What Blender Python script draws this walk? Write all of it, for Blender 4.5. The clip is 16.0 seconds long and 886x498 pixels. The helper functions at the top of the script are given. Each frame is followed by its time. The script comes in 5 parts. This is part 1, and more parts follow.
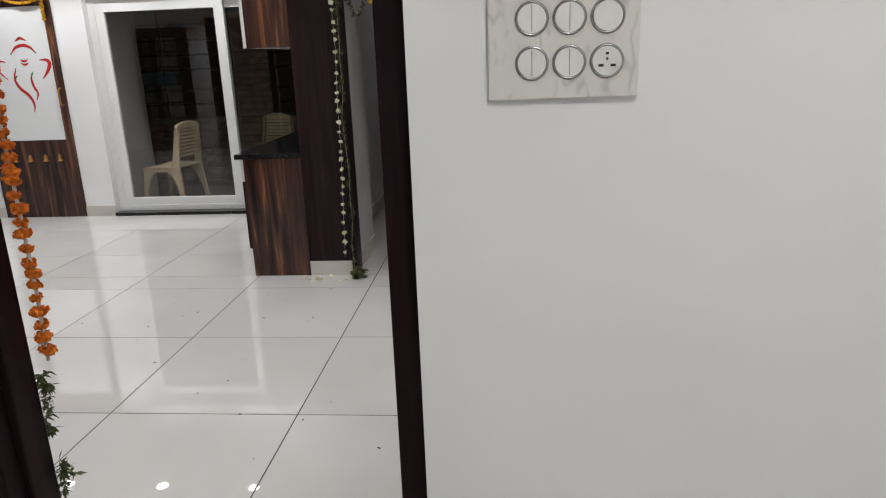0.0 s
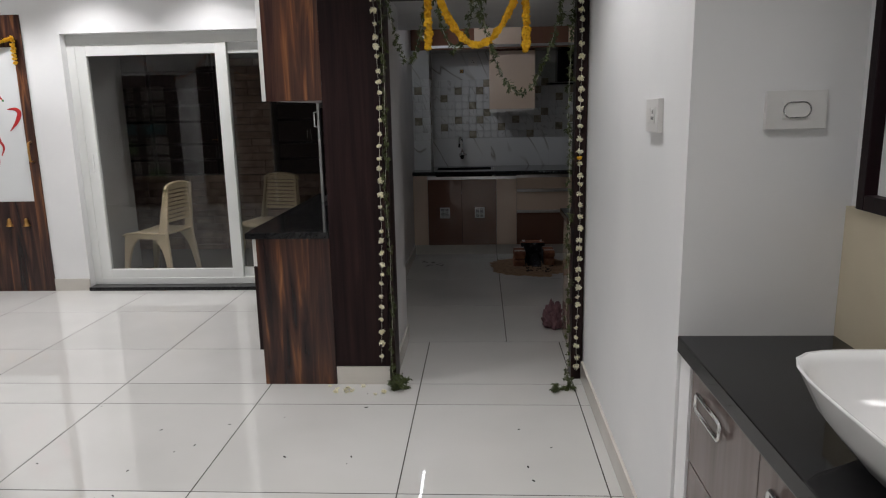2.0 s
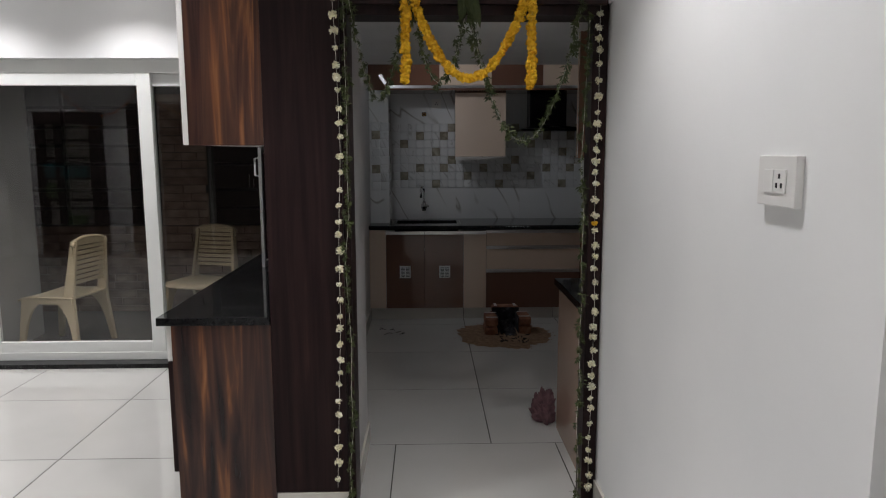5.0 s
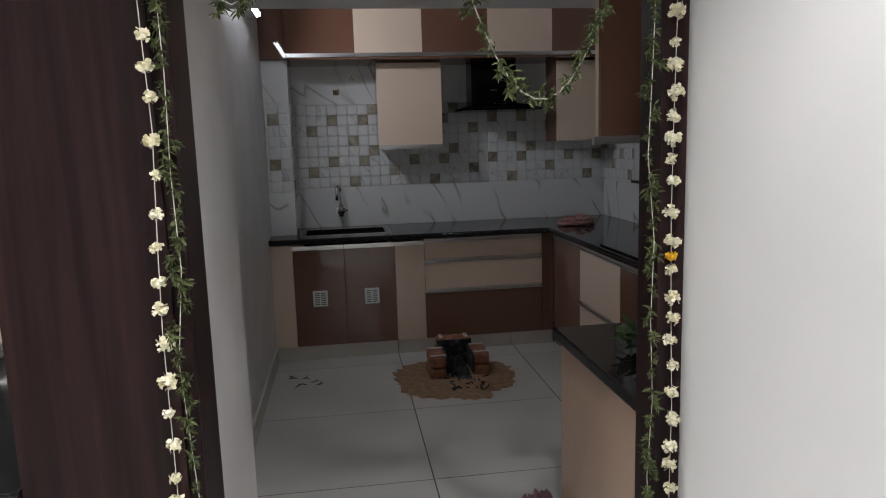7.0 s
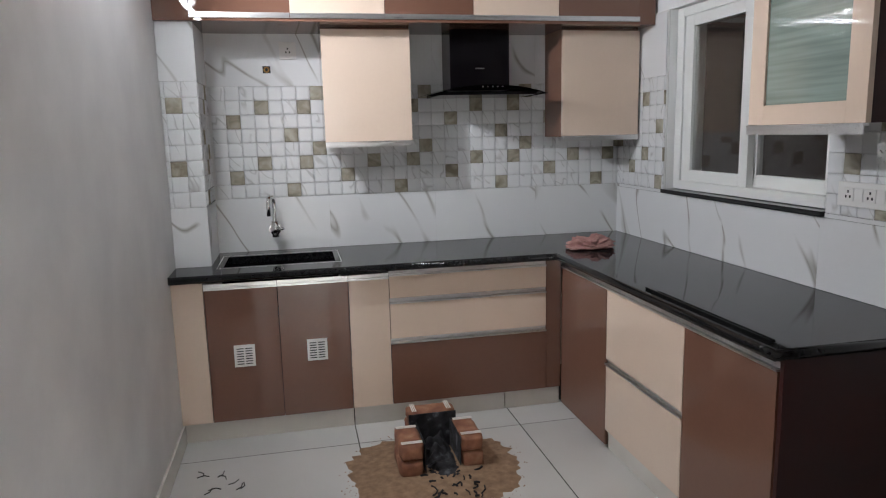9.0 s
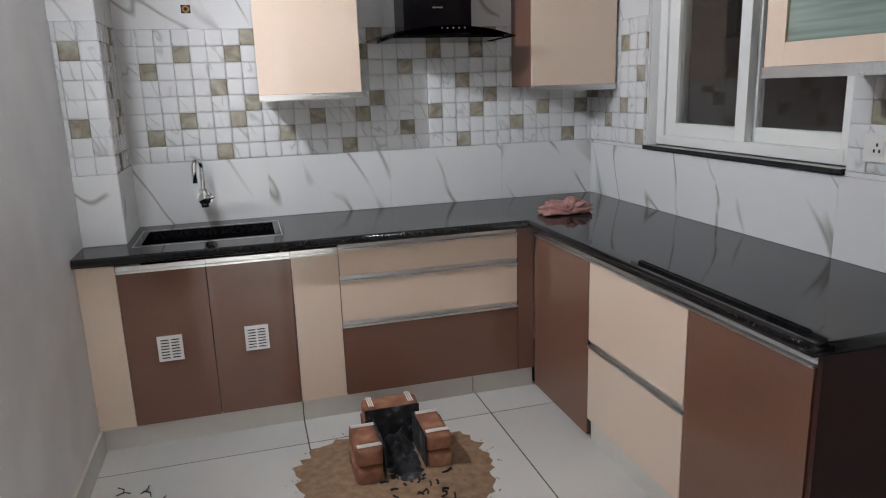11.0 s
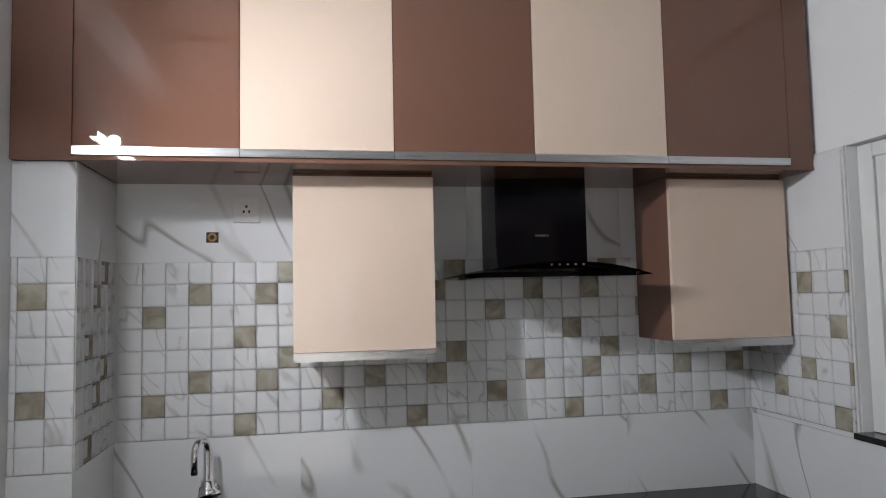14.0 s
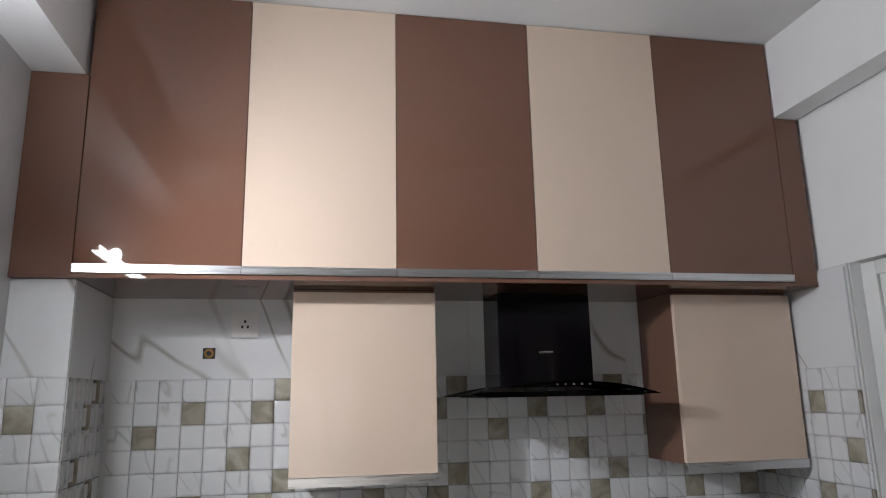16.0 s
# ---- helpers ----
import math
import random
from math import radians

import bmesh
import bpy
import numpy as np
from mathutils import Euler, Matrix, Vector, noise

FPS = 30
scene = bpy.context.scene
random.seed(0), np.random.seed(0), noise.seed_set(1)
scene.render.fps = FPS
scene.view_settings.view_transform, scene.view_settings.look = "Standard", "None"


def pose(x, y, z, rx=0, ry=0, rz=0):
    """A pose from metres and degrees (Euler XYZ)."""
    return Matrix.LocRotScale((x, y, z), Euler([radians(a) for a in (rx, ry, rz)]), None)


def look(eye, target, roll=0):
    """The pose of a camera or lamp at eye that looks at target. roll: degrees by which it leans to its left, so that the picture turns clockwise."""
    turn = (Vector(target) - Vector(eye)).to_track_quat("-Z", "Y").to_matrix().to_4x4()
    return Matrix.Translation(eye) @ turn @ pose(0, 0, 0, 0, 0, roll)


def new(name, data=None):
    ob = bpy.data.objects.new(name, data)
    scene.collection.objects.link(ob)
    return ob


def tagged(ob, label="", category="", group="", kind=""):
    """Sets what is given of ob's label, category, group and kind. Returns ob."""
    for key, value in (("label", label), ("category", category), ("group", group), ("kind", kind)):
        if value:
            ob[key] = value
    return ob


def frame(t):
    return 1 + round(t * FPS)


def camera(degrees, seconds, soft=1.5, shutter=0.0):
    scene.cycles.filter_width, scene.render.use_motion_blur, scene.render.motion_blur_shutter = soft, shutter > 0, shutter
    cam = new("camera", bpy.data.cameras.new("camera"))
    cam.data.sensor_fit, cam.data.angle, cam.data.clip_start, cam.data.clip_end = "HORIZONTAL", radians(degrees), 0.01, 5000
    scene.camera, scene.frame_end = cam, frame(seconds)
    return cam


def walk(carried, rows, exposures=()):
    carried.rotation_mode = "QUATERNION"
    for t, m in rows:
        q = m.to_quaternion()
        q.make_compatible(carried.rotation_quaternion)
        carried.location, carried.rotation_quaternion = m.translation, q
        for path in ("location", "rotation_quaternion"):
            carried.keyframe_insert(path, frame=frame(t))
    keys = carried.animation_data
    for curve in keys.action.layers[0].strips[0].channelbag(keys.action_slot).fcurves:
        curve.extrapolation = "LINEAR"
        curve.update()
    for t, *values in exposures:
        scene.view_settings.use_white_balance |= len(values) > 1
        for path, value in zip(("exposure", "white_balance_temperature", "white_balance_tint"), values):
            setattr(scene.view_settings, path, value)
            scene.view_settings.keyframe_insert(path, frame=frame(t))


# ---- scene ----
cam = camera(65.7, 16.0, soft=1.1)
PATH = [
    (0, (-0.03, 1.083, 1.385), (-0.207, 3.0, 0.844), -2.2),
    (0.5, (-0.138, 1.282, 1.402), (-0.449, 3.19, 0.891), -0.7),
    (1, (-0.337, 1.485, 1.407), (-0.531, 3.405, 0.881), -1.6),
    (1.5, (-0.474, 1.7, 1.414), (-0.567, 3.642, 0.946), -2.9),
    (2, (-0.548, 1.99, 1.426), (-0.661, 3.946, 1.024), -1.2),
    (2.5, (-0.66, 2.244, 1.441), (-0.651, 4.218, 1.124), -0.8),
    (3, (-0.725, 2.404, 1.456), (-0.673, 4.384, 1.181), -0.4),
    (3.2, (-0.714, 2.451, 1.454), (-0.716, 4.432, 1.184), -0.5),
    (5.3, (-0.718, 2.943, 1.449), (-0.659, 4.921, 1.161), -0.4),
    (5.5, (-0.738, 3.077, 1.43), (-0.656, 5.051, 1.122), -1.4),
    (6, (-0.697, 3.439, 1.427), (-0.615, 5.414, 1.123), -0.5),
    (6.5, (-0.69, 3.775, 1.427), (-0.493, 5.744, 1.143), -0.5),
    (7, (-0.723, 4.133, 1.416), (-0.443, 6.09, 1.109), -1.7),
    (7.5, (-0.665, 4.489, 1.429), (-0.413, 6.451, 1.134), 0.3),
    (8, (-0.668, 4.848, 1.431), (-0.338, 6.798, 1.133), -0.3),
    (8.5, (-0.678, 5.13, 1.441), (-0.264, 7.066, 1.16), -1.6),
    (9, (-0.626, 5.378, 1.442), (-0.215, 7.306, 1.107), -1.4),
    (9.2, (-0.615, 5.461, 1.42), (-0.125, 7.368, 1.069), -1.6),
    (11.5, (-0.5, 5.917, 1.412), (0.032, 7.788, 0.947), -1.7),
    (12, (-0.466, 6.099, 1.468), (0.098, 7.983, 1.107), -0.2),
    (12.5, (-0.494, 6.331, 1.482), (0.014, 8.246, 1.203), -0.9),
    (13, (-0.45, 6.518, 1.514), (-0.056, 8.475, 1.394), -0.7),
    (13.5, (-0.372, 6.665, 1.546), (-0.025, 8.635, 1.553), -0.2),
    (14, (-0.39, 6.771, 1.578), (-0.024, 8.733, 1.711), -1.2),
    (14.5, (-0.414, 6.809, 1.602), (-0.07, 8.765, 1.841), -0.6),
    (15, (-0.402, 6.8, 1.606), (-0.104, 8.744, 1.968), -1.0),
    (15.5, (-0.389, 6.79, 1.631), (-0.08, 8.716, 2.072), -1.3),
    (16, (-0.399, 6.794, 1.636), (-0.029, 8.714, 2.055), -1.1),
]
EXPOSURES = [(0.0, -0.7), (1.5, -0.65), (3.0, -1.0), (5.5, -0.5), (6.5, -0.1), (6.75, 0.05), (7.0, 0.3), (7.5, 0.8), (8.0, 1.55), (8.5, 2.0), (9.0, 2.1), (12.5, 2.25), (13.5, 1.85), (15.0, 1.85), (16.0, 1.7)]
walk(cam, [(t, look(eye, target, roll)) for t, eye, target, roll in PATH], EXPOSURES)

# ---- night outside; the light is that of the place's lamps and some added ones ----
world = bpy.data.worlds.new("night")
world.use_nodes = True
world.node_tree.nodes["Background"].inputs[0].default_value = (0.016, 0.013, 0.012, 1)
world.node_tree.nodes["Background"].inputs[1].default_value = 0.3
scene.world = world
SPOT, BEAM, TUBE, THROW, LOBBY = 70.0, 105.0, 22.0, 16.0, 150.0          # downlight diffuser, its beam in watts, kitchen batten, its beam in watts, added lobby lamp


# ---- materials ----
def mat(name, color, rough=0.5, metal=0.0, **more):
    m = bpy.data.materials.new(name)
    m.use_nodes = True
    b = m.node_tree.nodes["Principled BSDF"]
    b.inputs["Base Color"].default_value = (*color, 1)
    b.inputs["Roughness"].default_value = rough
    b.inputs["Metallic"].default_value = metal
    for key, value in more.items():
        b.inputs[key.replace("_", " ")].default_value = value
    return m


def grain(m, ramp, scale=(1, 1, 1), size=5.0, detail=5.0, distort=0.0, bump=0.0, rough=None, spin=0.3, turn=(0, 0, 0)):
    """Colour from a noise through a ramp of (place, colour); bump and roughness from a finer noise."""
    t = m.node_tree
    b = t.nodes["Principled BSDF"]
    co, mp, ns, rp = (t.nodes.new("ShaderNode" + k) for k in ("TexCoord", "Mapping", "TexNoise", "ValToRGB"))
    inf, add, mul = t.nodes.new("ShaderNodeObjectInfo"), t.nodes.new("ShaderNodeVectorMath"), t.nodes.new("ShaderNodeMath")
    mul.operation, mul.inputs[1].default_value = "MULTIPLY", 37.0 * spin
    t.links.new(inf.outputs["Random"], mul.inputs[0])
    t.links.new(co.outputs["Object"], add.inputs[0])
    t.links.new(mul.outputs[0], add.inputs[1])
    mp.inputs["Scale"].default_value, mp.inputs["Rotation"].default_value = scale, [radians(a) for a in turn]
    ns.inputs["Scale"].default_value, ns.inputs["Detail"].default_value, ns.inputs["Distortion"].default_value = size, detail, distort
    t.links.new(add.outputs[0], mp.inputs["Vector"])
    t.links.new(mp.outputs[0], ns.inputs["Vector"])
    t.links.new(ns.outputs["Fac"], rp.inputs["Fac"])
    e = rp.color_ramp.elements
    while len(e) < len(ramp):
        e.new(0.5)
    for k, (place, colour) in enumerate(ramp):
        e[k].position, e[k].color = place, (*colour, 1)
    t.links.new(rp.outputs[0], b.inputs["Base Color"])
    if bump or rough:
        n2 = t.nodes.new("ShaderNodeTexNoise")
        n2.inputs["Scale"].default_value, n2.inputs["Detail"].default_value = size * 9, 4
        t.links.new(mp.outputs[0], n2.inputs["Vector"])
        if bump:
            bp = t.nodes.new("ShaderNodeBump")
            bp.inputs["Strength"].default_value, bp.inputs["Distance"].default_value = bump, 0.004
            t.links.new(n2.outputs["Fac"], bp.inputs["Height"])
            t.links.new(bp.outputs[0], b.inputs["Normal"])
        if rough:
            mr = t.nodes.new("ShaderNodeMapRange")
            mr.inputs["To Min"].default_value, mr.inputs["To Max"].default_value = rough
            t.links.new(ns.outputs["Fac"], mr.inputs["Value"])
            t.links.new(mr.outputs[0], b.inputs["Roughness"])
    return m


def marble(name, base, vein, rough=0.12, size=2.2, width=0.03, spin=1.0):
    """Pale stone with thin, broken, slanting veins."""
    m = mat(name, base, rough)
    t = m.node_tree
    b = t.nodes["Principled BSDF"]
    co, mp, ns, n2 = (t.nodes.new("ShaderNode" + k) for k in ("TexCoord", "Mapping", "TexNoise", "TexNoise"))
    inf, mul, add = t.nodes.new("ShaderNodeObjectInfo"), t.nodes.new("ShaderNodeMath"), t.nodes.new("ShaderNodeVectorMath")
    mul.operation, mul.inputs[1].default_value = "MULTIPLY", 31.0 * spin
    sub, ab, rp, gate, mx = (t.nodes.new("ShaderNode" + k) for k in ("Math", "Math", "ValToRGB", "ValToRGB", "Mix"))
    t.links.new(inf.outputs["Random"], mul.inputs[0])
    t.links.new(co.outputs["Object"], add.inputs[0])
    t.links.new(mul.outputs[0], add.inputs[1])
    t.links.new(add.outputs[0], mp.inputs[0])
    mp.vector_type = "TEXTURE"
    mp.inputs["Rotation"].default_value, mp.inputs["Scale"].default_value = (0.0, 0.0, radians(28)), (0.5, 1.7, 1.0)
    for n, sc, de in ((ns, size, 1.3), (n2, size * 1.7, 1.0)):
        n.inputs["Scale"].default_value, n.inputs["Detail"].default_value, n.inputs["Distortion"].default_value = sc, de, 0.25
        t.links.new(mp.outputs[0], n.inputs["Vector"])
    sub.operation, sub.inputs[1].default_value, ab.operation = "SUBTRACT", 0.5, "ABSOLUTE"
    t.links.new(ns.outputs["Fac"], sub.inputs[0])
    t.links.new(sub.outputs[0], ab.inputs[0])
    t.links.new(ab.outputs[0], rp.inputs["Fac"])
    rp.color_ramp.elements[0].color, rp.color_ramp.elements[1].color = (1, 1, 1, 1), (0, 0, 0, 1)
    rp.color_ramp.elements[1].position = width
    t.links.new(n2.outputs["Fac"], gate.inputs["Fac"])
    gate.color_ramp.elements[0].position, gate.color_ramp.elements[1].position = 0.43, 0.54
    mm = t.nodes.new("ShaderNodeMath")
    mm.operation = "MULTIPLY"
    t.links.new(rp.outputs[0], mm.inputs[0])
    t.links.new(gate.outputs[0], mm.inputs[1])
    mx.data_type = "RGBA"
    mx.inputs["A"].default_value, mx.inputs["B"].default_value = (*base, 1), (*vein, 1)
    t.links.new(mm.outputs[0], mx.inputs["Factor"])
    t.links.new(mx.outputs["Result"], b.inputs["Base Color"])
    return m


def glow(name, color, strength):
    m = mat(name, (0.9, 0.9, 0.9))
    b = m.node_tree.nodes["Principled BSDF"]
    b.inputs["Emission Color"].default_value, b.inputs["Emission Strength"].default_value = (*color, 1), strength
    return m


PAINT = grain(mat("wall paint", (0.8, 0.8, 0.79), 0.55), [(0.3, (0.76, 0.765, 0.765)), (0.7, (0.82, 0.82, 0.815))], size=1.7, bump=0.05)
# Dimness of the kitchen partition and loft slab is put into this paint.
PAINTK = grain(mat("dimmed sheen wall paint", (0.7, 0.68, 0.67), 0.35), [(0.35, (0.565, 0.56, 0.565)), (0.65, (0.655, 0.65, 0.65))], size=4, bump=0.12, rough=(0.3, 0.5))
CEIL = grain(mat("ceiling paint", (0.82, 0.82, 0.81), 0.7), [(0.3, (0.71, 0.71, 0.705)), (0.7, (0.76, 0.76, 0.75))], size=1.2)
FLOOR = grain(mat("polished vitrified tile", (0.58, 0.575, 0.55), 0.05, Specular_IOR_Level=0.75), [(0.3, (0.535, 0.53, 0.505)), (0.7, (0.60, 0.595, 0.57))], size=1.5, detail=3, rough=(0.012, 0.03))
GROUT = grain(mat("floor grout", (0.05, 0.045, 0.04), 0.8), [(0.3, (0.04, 0.036, 0.03)), (0.7, (0.08, 0.075, 0.065))], size=20)
SKIRT = grain(mat("skirting tile", (0.6, 0.57, 0.52), 0.12), [(0.3, (0.54, 0.51, 0.46)), (0.7, (0.63, 0.6, 0.55))], size=3)
DARK = grain(mat("dark wenge laminate", (0.016, 0.01, 0.01), 0.4, Specular_IOR_Level=0.12), [(0.3, (0.010, 0.0058, 0.0064)), (0.62, (0.024, 0.0125, 0.0125)), (0.8, (0.044, 0.022, 0.019))], (16, 16, 0.8), 2.2, 6, 0.4, 0.06)
FRAME = grain(mat("maroon-brown door frame", (0.012, 0.004, 0.006), 0.4, Specular_IOR_Level=0.12), [(0.3, (0.007, 0.003, 0.0045)), (0.7, (0.018, 0.006, 0.008))], (14, 14, 0.8), 2.5, 5, 0.3, 0.08)
ZEBRA = grain(mat("streaked rosewood laminate", (0.1, 0.05, 0.03), 0.18, Specular_IOR_Level=0.4), [(0.34, (0.015, 0.0075, 0.0075)), (0.48, (0.042, 0.019, 0.015)), (0.59, (0.078, 0.033, 0.021)), (0.65, (0.15, 0.06, 0.027)), (0.76, (0.29, 0.12, 0.048))], (8, 8, 0.55), 1.9, 4.5, 1.0)
WHITELAM = mat("white laminate", (0.72, 0.71, 0.68), 0.25)
GRANITE = grain(mat("black granite", (0.012, 0.012, 0.012), 0.05, Specular_IOR_Level=0.32), [(0.4, (0.007, 0.007, 0.008)), (0.72, (0.014, 0.014, 0.014)), (0.82, (0.06, 0.055, 0.05))], size=60, detail=3, rough=(0.025, 0.07))
BEIGE = grain(mat("beige gloss laminate", (0.68, 0.54, 0.43), 0.03), [(0.2, (0.672, 0.535, 0.428)), (0.8, (0.688, 0.548, 0.438))], size=60, detail=3, spin=0.1)
BROWN = grain(mat("brown gloss laminate", (0.17, 0.085, 0.058), 0.03), [(0.2, (0.166, 0.083, 0.057)), (0.8, (0.176, 0.088, 0.06))], size=60, detail=3, spin=0.1)
TAN = grain(mat("tan gloss laminate", (0.42, 0.29, 0.215), 0.04), [(0.2, (0.41, 0.283, 0.21)), (0.8, (0.43, 0.297, 0.22))], size=60, detail=3, spin=0.1)
# Brown laminate turns maroon in shade; sides and carcasses carry that in colour.
MAROON_SHADE = mat("shaded maroon cabinet side", (0.042, 0.012, 0.011), 0.3, Specular_IOR_Level=0.3)
ALU = grain(mat("brushed aluminium", (0.62, 0.62, 0.62), 0.3, 1.0), [(0.3, (0.55, 0.55, 0.55)), (0.7, (0.68, 0.68, 0.68))], (1, 60, 60), 5, rough=(0.22, 0.38))
CHROME = mat("chrome", (0.8, 0.8, 0.8), 0.08, 1.0)
UPVC = mat("white upvc", (0.75, 0.76, 0.74), 0.3)
WHITEP = mat("white plastic", (0.72, 0.71, 0.69), 0.35)
PLATE = marble("marbled switch plate", (0.66, 0.64, 0.61), (0.5, 0.48, 0.46), 0.3, 14, 0.06)
RINGM = mat("steel ring", (0.35, 0.35, 0.35), 0.25, 1.0)
SLOT = mat("dark slots", (0.01, 0.01, 0.01), 0.6)
CHAIRM = grain(mat("beige moulded plastic", (0.43, 0.35, 0.23), 0.4), [(0.3, (0.40, 0.325, 0.215)), (0.7, (0.45, 0.37, 0.245))], size=6)
GLASS = mat("clear glass", (0.93, 0.96, 0.95), 0.0, Transmission_Weight=1.0, IOR=1.45)
TINT = mat("tinted window glass", (0.80, 0.80, 0.79), 0.0, Transmission_Weight=1.0, IOR=1.5)
FROST = grain(mat("frosted white glass", (0.72, 0.74, 0.74), 0.25), [(0.3, (0.70, 0.72, 0.72)), (0.7, (0.75, 0.77, 0.77))], size=2)
FLUTED = grain(mat("fluted green glass", (0.20, 0.27, 0.24), 0.25, Coat_Weight=1.0, Coat_Roughness=0.01), [(0.35, (0.15, 0.205, 0.18)), (0.65, (0.24, 0.315, 0.28))], (0.05, 0.6, 14.0), 3.2, 2)
MIRROR = mat("mirror", (0.9, 0.92, 0.91), 0.01, 1.0)
REDPAINT = mat("red etched line", (0.45, 0.02, 0.02), 0.4)
GREENPAINT = mat("green etched line", (0.05, 0.2, 0.05), 0.4)
BRASS = mat("aged brass", (0.45, 0.25, 0.08), 0.35, 1.0)
MARBLE = marble("white veined wall tile", (0.70, 0.71, 0.715), (0.33, 0.32, 0.295), 0.035, 1.9, 0.016)
MOSW = marble("white mosaic tile", (0.68, 0.69, 0.695), (0.47, 0.47, 0.47), 0.08, 6, 0.025, 3.0)
MOSB = grain(mat("olive-brown mosaic tile", (0.3, 0.27, 0.19), 0.12), [(0.35, (0.22, 0.195, 0.145)), (0.5, (0.32, 0.295, 0.23)), (0.7, (0.42, 0.395, 0.32))], (1, 1, 2.5), 14, 5, 1.2, spin=3)
TGROUT = mat("pale tile joint", (0.62, 0.62, 0.61), 0.8)
CREAM = grain(mat("cream wall tile", (0.66, 0.58, 0.42), 0.2), [(0.3, (0.63, 0.55, 0.4)), (0.7, (0.69, 0.61, 0.45))], size=5)
CERAMIC = mat("white ceramic", (0.8, 0.8, 0.79), 0.08)
VANITY = grain(mat("grey-brown gloss laminate", (0.16, 0.125, 0.115), 0.12), [(0.3, (0.13, 0.10, 0.092)), (0.7, (0.19, 0.15, 0.138))], (8, 8, 0.7), 3, 5, 0.3)
HOOD = mat("black glass hood", (0.005, 0.004, 0.005), 0.07, Specular_IOR_Level=0.12)
BRICK = grain(mat("fired brick", (0.32, 0.12, 0.06), 0.8), [(0.3, (0.16, 0.06, 0.036)), (0.55, (0.27, 0.115, 0.062)), (0.75, (0.38, 0.21, 0.13))], size=14, detail=6, bump=0.5)
SOOT = grain(mat("soot and ash", (0.02, 0.02, 0.022), 0.9), [(0.4, (0.008, 0.007, 0.008)), (0.6, (0.03, 0.03, 0.035)), (0.75, (0.16, 0.17, 0.19))], size=22, detail=6, bump=0.8)
SAND = grain(mat("damp sand", (0.27, 0.17, 0.10), 0.95), [(0.3, (0.20, 0.12, 0.07)), (0.7, (0.33, 0.215, 0.13))], size=30, detail=6, bump=0.8)
CHALK = mat("rice-flour line", (0.75, 0.72, 0.68), 0.9)
CHAR = mat("charred twig", (0.012, 0.01, 0.01), 0.9)
ORANGE = grain(mat("orange marigold", (0.7, 0.16, 0.01), 0.7), [(0.3, (0.55, 0.10, 0.006)), (0.7, (0.85, 0.25, 0.015))], size=40, spin=3)
YELLOW = grain(mat("yellow marigold", (0.8, 0.46, 0.01), 0.7), [(0.3, (0.70, 0.36, 0.005)), (0.7, (0.88, 0.56, 0.02))], size=40, spin=3)
PETAL = grain(mat("cream jasmine", (0.72, 0.68, 0.45), 0.7), [(0.3, (0.68, 0.63, 0.40)), (0.7, (0.80, 0.78, 0.64))], size=40, spin=3)
LEAF = grain(mat("tulsi leaf", (0.045, 0.07, 0.02), 0.6), [(0.3, (0.033, 0.046, 0.012)), (0.7, (0.082, 0.104, 0.028))], size=30, spin=3)
MANGO = grain(mat("mango leaf", (0.08, 0.14, 0.045), 0.35), [(0.3, (0.075, 0.13, 0.042)), (0.7, (0.14, 0.22, 0.08))], size=12, spin=3)
STRING = mat("white thread", (0.55, 0.53, 0.46), 0.8)
RAG = grain(mat("pink cloth", (0.42, 0.22, 0.2), 0.95), [(0.3, (0.30, 0.15, 0.14)), (0.7, (0.50, 0.28, 0.25))], size=25, bump=0.5)
MAUVE = grain(mat("mauve cloth", (0.16, 0.08, 0.09), 0.95), [(0.3, (0.11, 0.055, 0.065)), (0.7, (0.2, 0.105, 0.115))], size=25, bump=0.5)
STONE = grain(mat("dark cladding stone", (0.12, 0.10, 0.085), 0.85), [(0.3, (0.13, 0.09, 0.07)), (0.7, (0.30, 0.215, 0.17))], size=8, detail=6, bump=0.6, spin=3)
EXT = grain(mat("balcony paint", (0.3, 0.29, 0.28), 0.8), [(0.3, (0.27, 0.26, 0.25)), (0.7, (0.33, 0.32, 0.31))], size=3)
TEAL = grain(mat("dark teal plastic", (0.02, 0.10, 0.11), 0.4), [(0.3, (0.016, 0.08, 0.09)), (0.7, (0.025, 0.12, 0.13))], size=5)
# EXT darkened: night gloom painted on the ceiling, dark joints behind the stones.
EXTD = mat("darkened balcony paint for gloom and joints", (0.06, 0.055, 0.05), 0.9)
SPOTM, TUBEM, LOBBYM = glow("downlight glow", (1.0, 0.975, 0.99), SPOT), glow("tube glow", (0.92, 0.955, 1.03), TUBE), glow("lobby glow", (1.0, 0.98, 0.95), LOBBY)


# ---- builders ----
def thing(name, at, label, category, group="", kind=""):
    e = new(name)
    e.location, e.empty_display_size = at, 0.05
    return tagged(e, label, category, group, kind)


def origin(ob):
    p = Vector(ob.location)
    while ob.parent:
        ob = ob.parent
        p += Vector(ob.location)
    return p


def part(name, bm, material, parent=None, label="", smooth=False, kind=""):
    """Links a bmesh in world coordinates as one mesh object under its thing or part."""
    me = bpy.data.meshes.new(name)
    o = Vector(sum((v.co for v in bm.verts), Vector()) / max(1, len(bm.verts)))
    base = origin(parent) if parent else Vector()
    for v in bm.verts:
        v.co -= o
    bm.to_mesh(me)
    bm.free()
    me.materials.append(material)
    for f in me.polygons:
        f.use_smooth = smooth
    ob = new(name, me)
    ob.location = o - base
    ob.parent = parent
    return tagged(ob, label, kind=kind)


